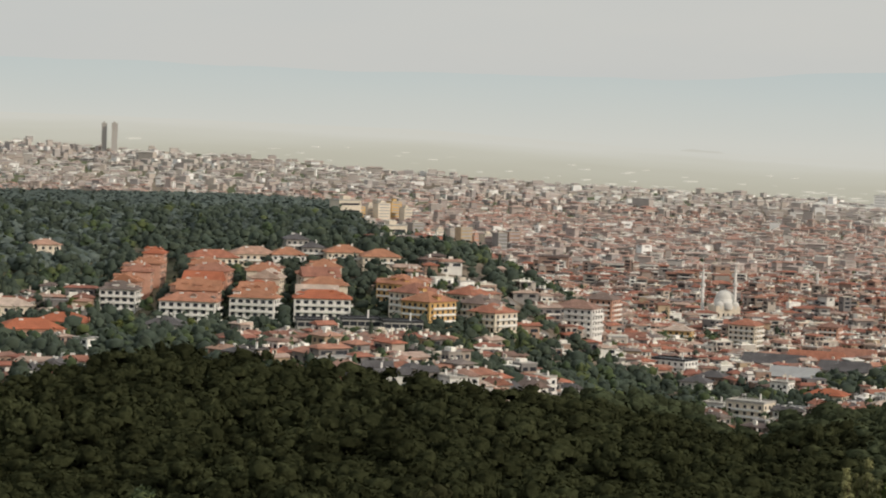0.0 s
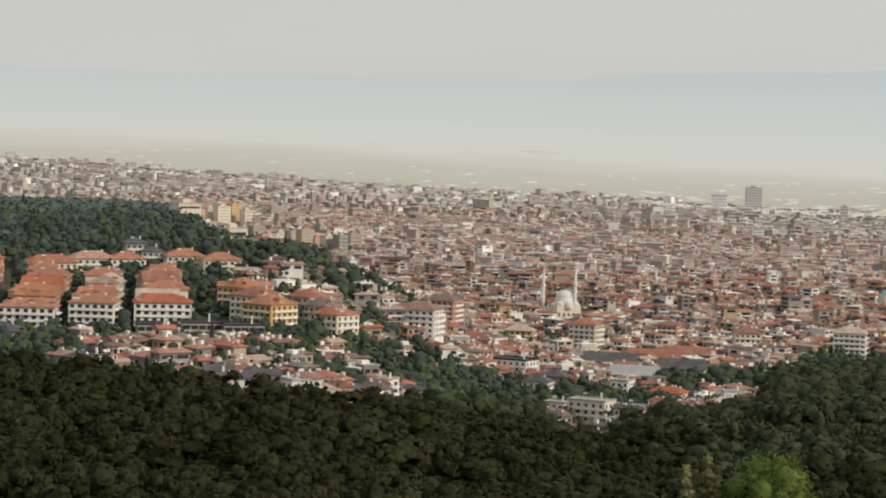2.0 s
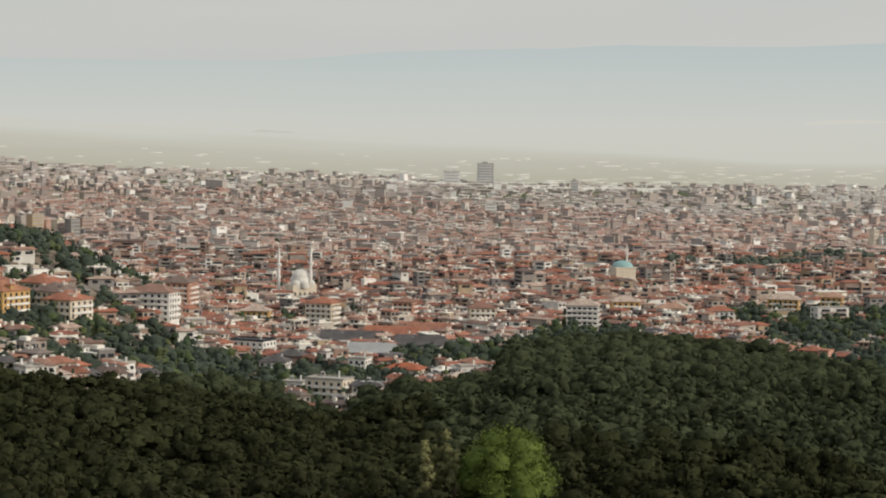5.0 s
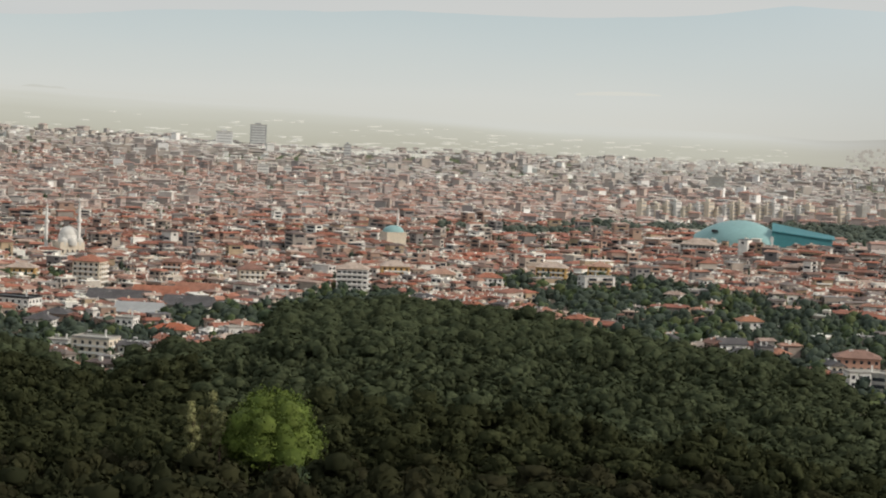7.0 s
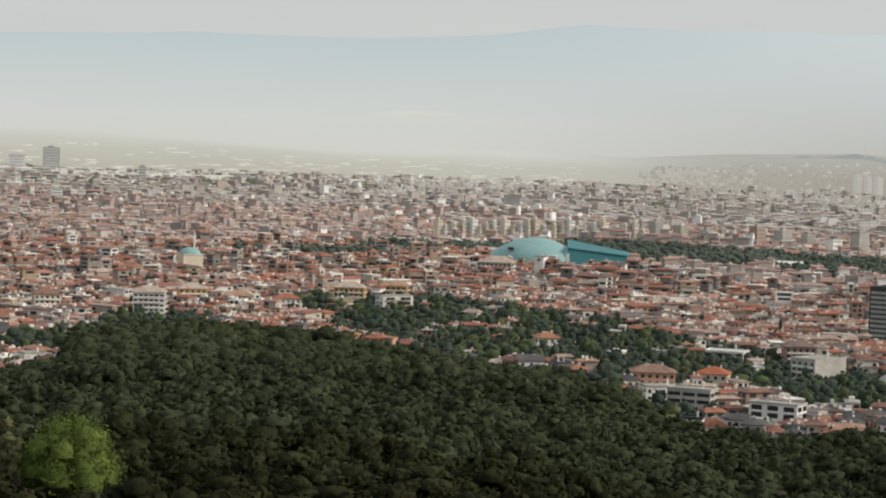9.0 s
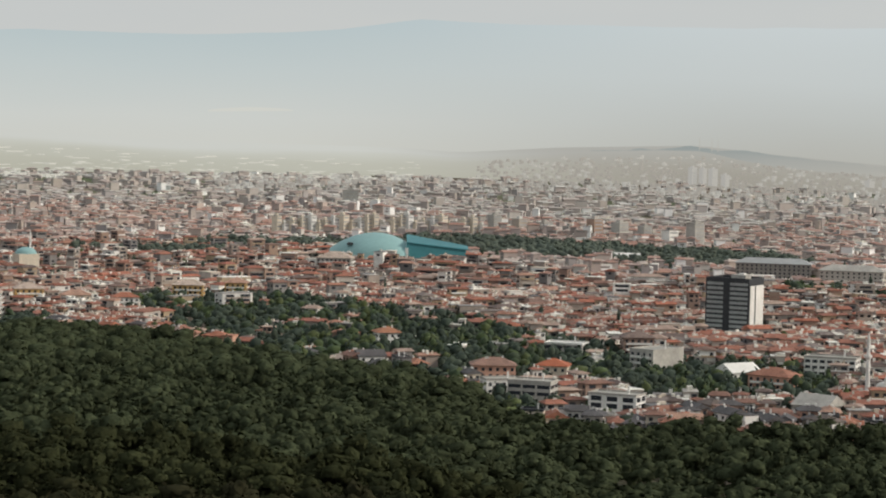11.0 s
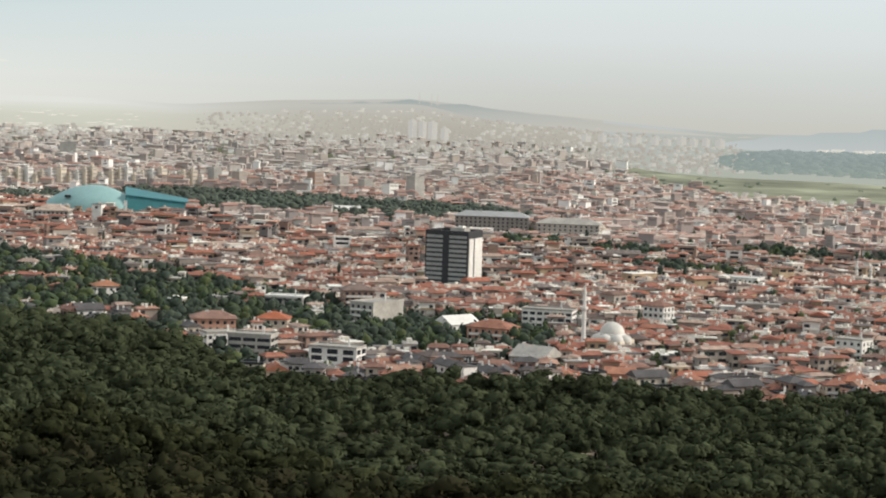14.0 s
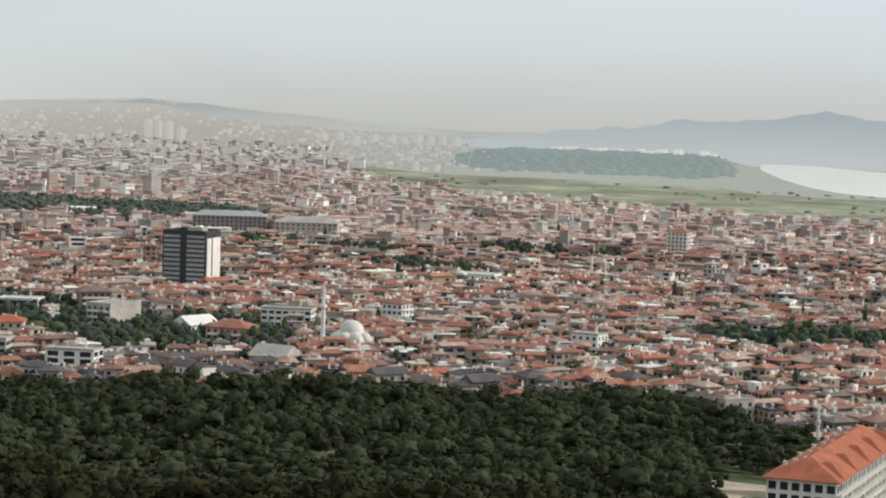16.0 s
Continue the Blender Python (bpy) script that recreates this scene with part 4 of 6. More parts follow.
for az, dip in ((-22.6, 4.95), (-21.5, 4.9), (-20.45, 4.95)):
    flats(az, dip, 17, 13, 2, grey_concrete, "low house with a flat black roof below the flats", turn=6, roof=dark_cladding, shape="flat", balcony=False, group="black-roofed houses", cols=(5, 3), window=(3.0, 1.8), up=2.0)
flats(-26.3, 5.0, 17, 12, 2, grey_concrete, "villa with a dark slate roof among trees", turn=-12, roof=slate, balcony=False)
for az, dip, w, rf in ((-11.2, 5.42, 34, slate), (-10.2, 5.3, 30, tile_house), (-9.5, 5.55, 26, slate), (-10.7, 5.75, 24, grey_panel), (-9.3, 5.2, 24, tile_house)):
    flats(az, dip, w, 16, 1, grey_concrete, "long low workshop hall with a dark pitched roof", turn=-14, roof=rf, shape="gable", balcony=False, storey=4.5, group="workshop halls", cols=(6, 2), window=(2.0, 1.2))
for az, dip, w, fl, wall, rf, sh in ((-13.1, 6.05, 14, 2, white_paint, slate, "hip"), (-11.0, 6.15, 9, 3, white_paint, grey_concrete, "flat"), (-10.6, 6.5, 22, 1, grey_concrete, grey_panel, "flat"), (-9.9, 6.25, 18, 2, cream_paint, vivid_tile, "hip"), (-12.7, 5.9, 15, 2, plaster_house, slate, "hip")):
    flats(az, dip, w, 11, fl, wall, "detached house among red and slate roofs by the pines", turn=-18, roof=rf, shape=sh, balcony=False, group="detached houses by the pines")
flats(-29.6, 5.15, 26, 15, 2, salmon_paint, "large villa with a wide orange tiled roof", turn=10, roof=vivid_tile, balcony=False)
flats(-28.75, 4.95, 22, 14, 2, salmon_paint, "large villa with a wide orange tiled roof", turn=-25, roof=vivid_tile, balcony=False)
flats(-30.2, 4.6, 24, 13, 2, cream_paint, "villa with a broad red tiled roof", turn=4, balcony=False)
flats(-29.3, 3.05, 15, 11, 2, cream_paint, "lone white villa with a red roof in the wooded hill", turn=15, balcony=False)

# ---- near flats with the vivid red roof ----
def near_flats():
    w, d, fl, st = 18.8, 17.0, 5, 3.25
    h = fl * st + 0.5
    corner = place(27.3, 614)
    corner.z = EYE - 100.8 - h
    ob = new("apartment_building")
    ob.matrix_world = Matrix.Translation(corner) @ Matrix.Rotation(radians(-41), 4, "Z")
    tagged(ob, "white block of flats with vivid red hipped roofs beside the pines", "building")
    x = w / 2
    bm = bmesh.new()
    hip(bm, w, d * 5, h + 0.2, 5.0, 1.2)
    part("roof", bm, vivid_tile, ob, "vivid red tiled hip roof").location = (x, d * 2.5, 0)
    for i in range(5):
        bm = bmesh.new()
        hip(bm, w * 0.55, 8.5, h + 0.45, 3.6, 0.5)
        part("cross_roof", bm, vivid_tile, ob, "red tiled cross hip").location = (x + w * 0.26, d * (i + 0.5), 0)
    for i in range(5):
        y = d / 2 + d * i
        wing = part("wing", boxed(-w / 2, w / 2, -d / 2, d / 2, -14, h), white_paint, ob)
        wing.location = (x, y, 0)
        for k in range(3):
            bm = bmesh.new()
            box(bm, -0.45, 0.45, -0.4, 0.4, h, h + 4.4 - 0.8 * k)
            box(bm, -0.6, 0.6, -0.5, 0.5, h + 4.4 - 0.8 * k, h + 4.65 - 0.8 * k)
            part("chimney", bm, cream_paint, ob, "cream chimney stack").location = (x - 1.5 - 2.8 * k, y + 2.0, 0)
        for s, n, width, out in ((0, 6, w, d / 2), (1, 5, d, w / 2)):
            if s == 0 and i:
                continue
            m = Matrix.Translation((x, y, 0)) @ Matrix.Rotation(radians(90 * s), 4, "Z")
            for k in range(fl):
                for j in range(n):
                    q = part("window", window_mesh, None, ob)
                    q.matrix_local = m @ Matrix.LocRotScale((width * ((j + 0.5) / n - 0.5), -out - 0.02, k * st + 0.75), None, (2.1, 1, 2.1))
            if s == 1:
                for k in range(fl):
                    bm = bmesh.new()
                    box(bm, -width * 0.49, width * 0.49, -out - 1.3, -out, k * st - 0.12, k * st + 0.12)
                    box(bm, -width * 0.49, width * 0.49, -out - 1.3, -out - 1.2, k * st + 0.12, k * st + 0.95)
                    part("balcony", bm, white_paint, ob, "white balcony").matrix_local = m
                bm = bmesh.new()
                for j in range(9):
                    u = -width * 0.49 + width * 0.98 * j / 8
                    box(bm, u - 0.12, u + 0.12, -out - 1.45, -out - 1.3, -6, h)
                part("trellis", bm, white_paint, ob, "white trellis posts").matrix_local = m
    return ob


def awning(az, r, up):
    ob = new("awning")
    ob.matrix_world = Matrix.Translation(place(az, r, up)) @ Matrix.Rotation(radians(-45), 4, "Z")
    bm = bmesh.new()
    v = box(bm, -4, 4, -8, 8, 3.4, 3.7)
    for q in v:
        q.co.z += 0.16 * q.co.y
    part("canopy", bm, white_paint, ob, "white sloping canopy")
    for x, y in ((-3.7, -7.5), (3.7, -7.5), (-3.7, 7.5), (3.7, 7.5)):
        part("post", boxed(x - 0.12, x + 0.12, y - 0.12, y + 0.12, -6, 3.4 + 0.16 * y), grey_concrete, ob)
    return tagged(ob, "white sloping awning beside the flats", "awning")


near_flats()
awning(26.95, 632, 3.0)
TAKEN.append((28.9, 650.0, 52))


def top_height(az, r, dip):
    return EYE - r * math.tan(radians(dip + lean(az))) - place(az, r).z


# ---- mosques and minarets ----
def minaret(az, r, top_dip, label, wide=1.5):
    foot = place(az, r)
    h = EYE - r * math.tan(radians(top_dip + lean(az))) - foot.z
    ob = new("minaret")
    ob.location = foot
    tagged(ob, label, "minaret")
    TAKEN.append((az, r, 6))
    bm = bmesh.new()
    box(bm, -wide * 1.3, wide * 1.3, -wide * 1.3, wide * 1.3, -3, h * 0.16)
    part("base", bm, white_paint, ob)
    bm = bmesh.new()
    turned(bm, [(wide * 1.1, h * 0.16), (wide * 0.78, h * 0.22), (wide * 0.72, h * 0.62)], 12)
    turned(bm, [(wide * 0.62, h * 0.655), (wide * 0.58, h * 0.83)], 12)
    part("shaft", bm, white_paint, ob)
    bm = bmesh.new()
    turned(bm, [(wide * 0.7, h * 0.60), (wide * 1.25, h * 0.635), (wide * 1.25, h * 0.665), (wide * 1.1, h * 0.665), (wide * 1.1, h * 0.645), (wide * 0.6, h * 0.645)], 12)
    part("gallery", bm, white_paint, ob)
    bm = bmesh.new()
    turned(bm, [(wide * 0.72, h * 0.83), (0.0, h)], 12)
    part("spire", bm, lead_dome, ob, "grey lead spire")
    return ob


def mosque(az, r, top_dip, rad, label, turn=0.0):
    foot = place(az, r)
    top = EYE - r * math.tan(radians(top_dip + lean(az))) - foot.z
    ob = new("mosque")
    ob.matrix_world = Matrix.Translation(foot) @ Matrix.Rotation(radians(-az + turn), 4, "Z")
    tagged(ob, label, "mosque")
    TAKEN.append((az, r, rad * 2.2))
    body = top - rad * 0.95
    part("prayer_hall", boxed(-rad * 1.35, rad * 1.35, -rad * 1.35, rad * 1.35, -4, body * 0.72), cream_paint, ob)
    bm = bmesh.new()
    turned(bm, [(rad * 1.12, body * 0.72), (rad * 1.1, body), (rad * 1.0, body)], 16)
    part("drum", bm, white_paint, ob)
    bm = bmesh.new()
    turned(bm, [(rad * math.cos(a), body + rad * 0.9 * math.sin(a)) for a in np.linspace(0, 1.45, 9)] + [(0, body + rad * 0.95)], 24)
    part("dome", bm, lead_dome, ob, "pale grey lead dome", True)
    bm = bmesh.new()
    turned(bm, [(0.12, top - 0.2), (0.25, top + 0.8), (0.05, top + 1.2), (0, top + 2.2)], 8)
    part("finial", bm, lead_dome, ob)
    for sx, sy in ((-1, -1), (1, -1), (0, -1.35), (1.35, 0)):
        bm = bmesh.new()
        q = rad * 0.52
        turned(bm, [(q, body * 0.60)] + [(q * math.cos(a), body * 0.72 + q * 0.9 * math.sin(a)) for a in np.linspace(0, 1.45, 6)] + [(0, body * 0.72 + q * 0.95)], 16)
        part("half_dome", bm, lead_dome, ob, "small lead dome", True).location = (sx * rad * 0.85, sy * rad * 0.85, 0)
    for i in range(5):
        q = part("window", window_mesh, None, ob)
        q.matrix_local = Matrix.LocRotScale((rad * 2.7 * ((i + 0.5) / 5 - 0.5), -rad * 1.35 - 0.02, body * 0.3), None, (1.2, 1, 2.2))
    return ob


def domed_hall(az, dip, top_dip):
    r = reach(az, dip)
    foot = place(az, r)
    top = EYE - r * math.tan(radians(top_dip + lean(az))) - foot.z
    ob = new("domed_hall")
    ob.matrix_world = Matrix.Translation(foot) @ Matrix.Rotation(radians(-az + 20), 4, "Z")
    tagged(ob, "cream hall with a small pale teal dome among red roofs", "building")
    TAKEN.append((az, r, 16))
    TAKEN.append((az, r - 22, 14))
    part("wall", boxed(-8, 8, -8, 8, -4, top - 5.6), cream_paint, ob)
    part("cornice", boxed(-8.4, 8.4, -8.4, 8.4, top - 5.6, top - 5.0), cream_paint, ob)
    bm = bmesh.new()
    turned(bm, [(8.2 * math.cos(a), top - 5.0 + 5.0 * math.sin(a)) for a in np.linspace(0, 1.45, 8)] + [(0, top)], 20)
    part("dome", bm, teal_shell, ob, "pale teal dome", True)
    for i in range(4):
        q = part("window", window_mesh, None, ob)
        q.matrix_local = Matrix.LocRotScale((4.0 * (i - 1.5), -8.02, 2.0), None, (1.6, 1, 2.6))
    return ob


domed_hall(-4.52, 3.91, 3.2)
R1 = reach(-12.5, 4.25)
mosque(-12.5, R1, 3.42, 6.6, "large white mosque with pale domes among red roofs", 20)
minaret(-13.04, R1 + 14, 2.83, "slender white minaret of the large mosque", 1.6)
minaret(-12.25, R1 - 4, 2.75, "slender white minaret of the large mosque", 1.6)
minaret(-10.26, 1950, 2.85, "white minaret in the red-roofed town", 1.4)
minaret(-4.42, 1980, 2.78, "white minaret in the red-roofed town", 1.3)
R2 = reach(16.87, 6.55)
mosque(16.87, R2, 5.72, 5.8, "small stone mosque with a pale dome", -25)
minaret(16.16, R2 - 8, 4.79, "grey stone minaret of the small mosque", 1.4)
minaret(22.79, 1560, 3.86, "white minaret in the old quarter", 1.3)
minaret(23.13, 1580, 3.98, "white minaret in the old quarter", 1.3)
minaret(22.5, 2100, 2.72, "white minaret far in town", 1.2)
minaret(-30.0, 3350, 0.75, "white minaret far in town", 2.0)
minaret(28.5, 800, 7.13, "grey stone minaret near the pines", 0.75)

# ---- dark tower ----
def dark_tower():
    r = 1362.0
    foot = place(12.87, r)
    ob = new("office_tower")
    ob.matrix_world = Matrix.Translation(foot) @ Matrix.Rotation(radians(-12.87 - 22), 4, "Z")
    tagged(ob, "dark office tower with grey window bands and white end piers", "tower")
    TAKEN.append((12.87, r, 27))
    TAKEN.append((12.87, r - 30, 20))
    top = EYE - r * math.tan(radians(3.70 + lean(12.87))) - foot.z
    w, d = 27.0, 23.0
    part("core", boxed(-w / 2, w / 2, -d / 2, d / 2, -6, top), dark_cladding, ob)
    rows, st = 12, top / 12.4
    for x0, x1 in ((-w / 2 + 0.8, -2.6), (1.6, w / 2 - 0.8)):
        for k in range(rows):
            z = k * st + 0.9
            bm = bmesh.new()
            box(bm, x0, x1, -d / 2 - 0.25, -d / 2, z, z + st * 0.58)
            part("window_band", bm, grey_band, ob, "grey glazed band")
    for y0, y1 in ((-d / 2 + 1.2, -d / 2 + 7.6), (-d / 2 + 9.8, d / 2 - 1.2)):
        part("pier", boxed(w / 2, w / 2 + 0.5, y0, y1, -3, top - 3.0), white_paint, ob, "white end wall pier")
    bm = bmesh.new()
    for x0, x1, y0, y1 in ((-w / 2, w / 2, -d / 2, -d / 2 + 0.4), (-w / 2, w / 2, d / 2 - 0.4, d / 2), (-w / 2, -w / 2 + 0.4, -d / 2 + 0.4, d / 2 - 0.4), (w / 2 - 0.4, w / 2, -d / 2 + 0.4, d / 2 - 0.4)):
        box(bm, x0, x1, y0, y1, top, top + 1.4)
    part("parapet", bm, dark_cladding, ob)
    part("plant_room", boxed(-1, 8, -4, 5, top, top + 2.8), grey_concrete, ob)
    part("plant_room", boxed(3, 6, -2, 3, top + 2.8, top + 3.8), white_paint, ob)
    bm = bmesh.new()
    turned(bm, [(0.15, top), (0.1, top + 7), (0, top + 7.1)], 6)
    part("mast", bm, grey_concrete, ob).location = (-9, 2, 0)
    return ob


dark_tower()


# ---- teal sports hall ----
def sports_hall():
    r = reach(4.5, 3.62)
    foot = place(4.5, r)
    ob = new("sports_hall")
    ob.matrix_world = Matrix.Translation(foot) @ Matrix.Rotation(radians(-4.5), 4, "Z")
    tagged(ob, "teal sports hall with a domed shell and a sloping wedge roof", "building")
    for a in (2.9, 3.5, 4.1, 4.7, 5.3, 5.9):
        TAKEN.append((a, r - 12, 48))
    k = r * math.radians(1)
    x0, xm, x1 = -1.67 * k, 0.23 * k, 1.70 * k
    top = EYE - r * math.tan(radians(2.88 + lean(4.5))) - foot.z
    bm = bmesh.new()
    cols, rows = 26, 12
    grid = []
    for i in range(cols + 1):
        t = i / cols
        x = x0 + (xm - x0) * t
        crest = top * (0.45 + 0.55 * (1 - abs((t - 0.6) / 0.6) ** 2.0)) if t < 0.6 else top * (1 - 0.3 * ((t - 0.6) / 0.4) ** 2.0)
        half = 10 + 24 * math.sin(math.pi * min(1, 0.12 + 0.6 * t))
        grid.append([bm.verts.new((x, -half * math.cos(math.pi * j / rows), max(0.3, crest) * math.sin(math.pi * j / rows) ** 0.8 - (3 if j in (0, rows) else 0))) for j in range(rows + 1)])
    for a, b in zip(grid, grid[1:]):
        for j in range(rows):
            bm.faces.new((a[j], b[j], b[j + 1], a[j + 1]))
    bm.faces.new(grid[-1])
    part("dome_shell", bm, teal_shell, ob, "pale teal curved shell", True)
    bm = bmesh.new()
    h0, h1, dd = top * 0.88, top * 0.55, 24
    v = [bm.verts.new(p) for p in ((xm, -dd, -4), (x1, -dd * 0.6, -4), (x1, dd * 0.6, -4), (xm, dd, -4), (xm, -dd, h0 * 0.82), (x1, -dd * 0.6, h1 * 0.9), (x1, dd * 0.6, h1), (xm, dd, h0))]
    for f in ((0, 1, 5, 4), (1, 2, 6, 5), (2, 3, 7, 6), (3, 0, 4, 7)):
        bm.faces.new([v[i] for i in f])
    part("wedge", bm, teal_dark, ob, "dark teal side walls")
    bm = bmesh.new()
    box(bm, -0.5, 0.5, -0.5, 0.5, 0, 1)
    for q, p in zip(bm.verts, ((xm, -dd - 1, h0 * 0.82), (x1 + 2, -dd * 0.6 - 1, h1 * 0.9), (x1 + 2, dd * 0.6 + 1, h1), (xm, dd + 1, h0), (xm, -dd - 1, h0 * 0.82 + 0.8), (x1 + 2, -dd * 0.6 - 1, h1 * 0.9 + 0.8), (x1 + 2, dd * 0.6 + 1, h1 + 0.8), (xm, dd + 1, h0 + 0.8))):
        q.co = p
    part("wedge_roof", bm, teal_dark, ob, "teal sloping roof")
    for x, z in ((x0 + (xm - x0) * 0.27, top * 0.62), (x0 + (xm - x0) * 0.78, top * 0.52)):
        part("vent", boxed(x - 2.4, x + 2.4, -24.5, -8, z, z + 1.6), dark_cladding, ob, "dark vent")
    part("end_wall", boxed(xm - 1.2, xm + 1.5, -dd - 1.5, -dd + 4, -3, h0 * 0.62), white_paint, ob, "white end wall")
    return ob


sports_hall()


# ---- towers and rows far off ----
def tower_block(az, dip, w, d, top_dip, mat, label, turn=0.0, group="", name="tower_block"):
    r = reach(az, dip)
    foot = place(az, r)
    h = EYE - r * math.tan(radians(top_dip + lean(az))) - foot.z
    ob = new(name)
    ob.matrix_world = Matrix.Translation(foot) @ Matrix.Rotation(radians(-az + turn), 4, "Z")
    tagged(ob, label, "tower", group)
    TAKEN.append((az, r, max(w, d) * 0.8))
    part("body", boxed(-w / 2, w / 2, -d / 2, d / 2, -6, h), mat, ob)
    part("roof_slab", boxed(-w / 2 - 0.4, w / 2 + 0.4, -d / 2 - 0.4, d / 2 + 0.4, h, h + 0.6), mat if mat is tower_haze else grey_concrete, ob)
    part("lift_house", boxed(-w * 0.2, w * 0.15, -d * 0.2, d * 0.2, h + 0.6, h + 3.0), mat, ob)
    n = max(2, int(h / 3.6))
    for k in range(n):
        z = h * (k + 0.35) / n
        bm = bmesh.new()
        box(bm, -w * 0.42, w * 0.42, -d / 2 - 0.12, -d / 2, z, z + 1.3)
        # window bands of far towers are painted paler to stand for haze
        part("window_band", bm, hillside_haze if mat is tower_haze else (mat if mat is haze_slab else pale_panel if mat is grey_panel else grey_panel) if r > 2100 else window_glass, ob)
    return ob


tower_block(-27.92, 0.42, 8.6, 12, -0.30, haze_slab, "one of two tall grey office towers on the skyline", 0, "twin towers")
tower_block(-27.67, 0.44, 9.6, 12, -0.30, haze_slab, "one of two tall grey office towers on the skyline", 0, "twin towers")
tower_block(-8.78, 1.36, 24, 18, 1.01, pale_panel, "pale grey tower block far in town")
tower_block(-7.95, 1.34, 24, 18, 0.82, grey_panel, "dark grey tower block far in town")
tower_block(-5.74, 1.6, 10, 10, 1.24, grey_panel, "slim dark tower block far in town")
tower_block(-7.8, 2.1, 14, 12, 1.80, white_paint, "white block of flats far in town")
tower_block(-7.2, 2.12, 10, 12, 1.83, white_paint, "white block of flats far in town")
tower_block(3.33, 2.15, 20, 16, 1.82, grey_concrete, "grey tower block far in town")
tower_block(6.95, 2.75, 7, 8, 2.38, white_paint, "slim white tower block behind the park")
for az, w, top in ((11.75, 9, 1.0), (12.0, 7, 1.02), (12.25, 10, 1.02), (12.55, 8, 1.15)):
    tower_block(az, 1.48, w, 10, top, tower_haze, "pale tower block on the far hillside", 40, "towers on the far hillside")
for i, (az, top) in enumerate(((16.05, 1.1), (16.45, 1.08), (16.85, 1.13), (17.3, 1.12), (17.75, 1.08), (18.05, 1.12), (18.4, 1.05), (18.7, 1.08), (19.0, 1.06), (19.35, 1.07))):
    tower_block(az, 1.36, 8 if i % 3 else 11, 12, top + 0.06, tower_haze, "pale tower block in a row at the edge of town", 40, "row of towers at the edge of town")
for i in range(26):
    az = 1.55 + 0.2 * i + 0.03 * math.sin(i * 5.1)
    tower_block(az, 2.95, 5.5 + 1.2 * (i % 3), 11, 2.44 + 0.06 * ((i * 7) % 4), (cream_paint, white_paint, cream_paint)[i % 3], "cream block of flats in a row behind the park", 30 + 8 * (i % 3), "row of flats behind the park", "apartment_building")
for i in range(9):
    az = 6.9 + 0.62 * i
    tower_block(az, 2.78 + 0.03 * i, 10 + 2 * (i % 3), 12, 2.36 + 0.07 * ((i * 5) % 4), (grey_concrete, plaster_house, grey_concrete)[i % 3], "grey block of flats behind the park trees", 34 + 7 * (i % 3), "flats behind the park", "apartment_building")
for i in range(6):
    az = -21.95 + 0.3 * i
    tower_block(az, 1.98 + 0.05 * (i % 2), 17 - 3 * (i % 3), 13, 1.46 + 0.05 * ((i * 3) % 4), (cream_paint, ochre_paint, cream_paint)[i % 3], "cream tower block of flats behind the wooded hill", 30, "cream towers behind the hill", "apartment_building")
for i in range(13):
    az = -21.4 + 0.3 * i
    tower_block(az, 2.36 + 0.05 * (i % 3) + 0.015 * i, 15 - 3 * (i % 2), 12, 1.9 + 0.06 * ((i * 3) % 4) + 0.02 * i, (plaster_house, salmon_paint, cream_paint, plaster_house)[i % 4], "weathered beige block of flats behind the wooded hill", 34, "beige flats behind the hill", "apartment_building")
flats(9.95, 3.42, 46, 14, 1, white_paint, "low white market hall with a vaulted roof", roof=white_paint, shape="gable", balcony=False, sides=(), storey=4.0)


# ---- the town, house by house near the pines and joined beyond ----
def far_edge(az):
    return np.minimum(city_end(az), field_line(az))


def in_street(x, y):
    """Streets in a loose net, bent from quarter to quarter."""
    a = 0.35 + 0.45 * np.sin(x / 620 + 0.8) + 0.3 * np.sin(y / 540)
    u, v = x * np.cos(a) + y * np.sin(a), y * np.cos(a) - x * np.sin(a)
    return (u % 58 < 7) | (v % 84 < 9)


def town_plots():
    out = []
    for r0, r1, gap in ((760, 1330, 9.8), (1330, 1800, 10.2), (1800, 2300, 11.0), (2300, 3000, 14.0), (3000, 4650, 18.5)):
        x, y, az, r = scatter(-33, 33, r0, r1, gap)
        ok = (r > forest_end(az) + 6) & (~park(az, r) | (az > -2) & (az < 11) & (r < 1500) & (rng.random(x.size) < 0.07)) & ~on_hill(az, r) & ~open_field(az, r) & free_of(TAKEN, az, r) & ~cleared(x, y) & ~on_road(az, r)
        ok &= r < city_end(az)
        ok &= rng.random(x.size) > 0.75 * ease(-520, 0, r - far_edge(az)) * ease(-2, 4, az) * (1 - ease(16, 17, az))
        ok &= ~in_street(x, y)
        ok &= lumpy(x, y, 60, 3) + rng.normal(0, 0.5, x.size) > -1.3
        out.append((x[ok], y[ok]))
    return [np.concatenate(c) for c in zip(*out)]


hx, hy = town_plots()
haz, hr = polar(hx, hy)
quarter = np.floor(hx / 210 + 0.3 * np.sin(hy / 150)) * 7 + np.floor(hy / 240 + 0.3 * np.sin(hx / 130)) * 13
h_turn = np.degrees(np.sin(quarter * 1.7) * 0.6) + rng.normal(0, 7, hx.size) + 90 * (rng.random(hx.size) < 0.3)
far = ease(2300, 3000, hr)
near = 1 - ease(1150, 1600, hr)
h_w = rng.uniform(6.5, 14.0, hx.size) * (1 + 0.1 * ease(1500, 2300, hr))
h_d = rng.uniform(5.5, 8.8, hx.size)
big = (rng.random(hx.size) < np.where(hr > 1750, 0.015, 0.05)) & (hr > 1250)
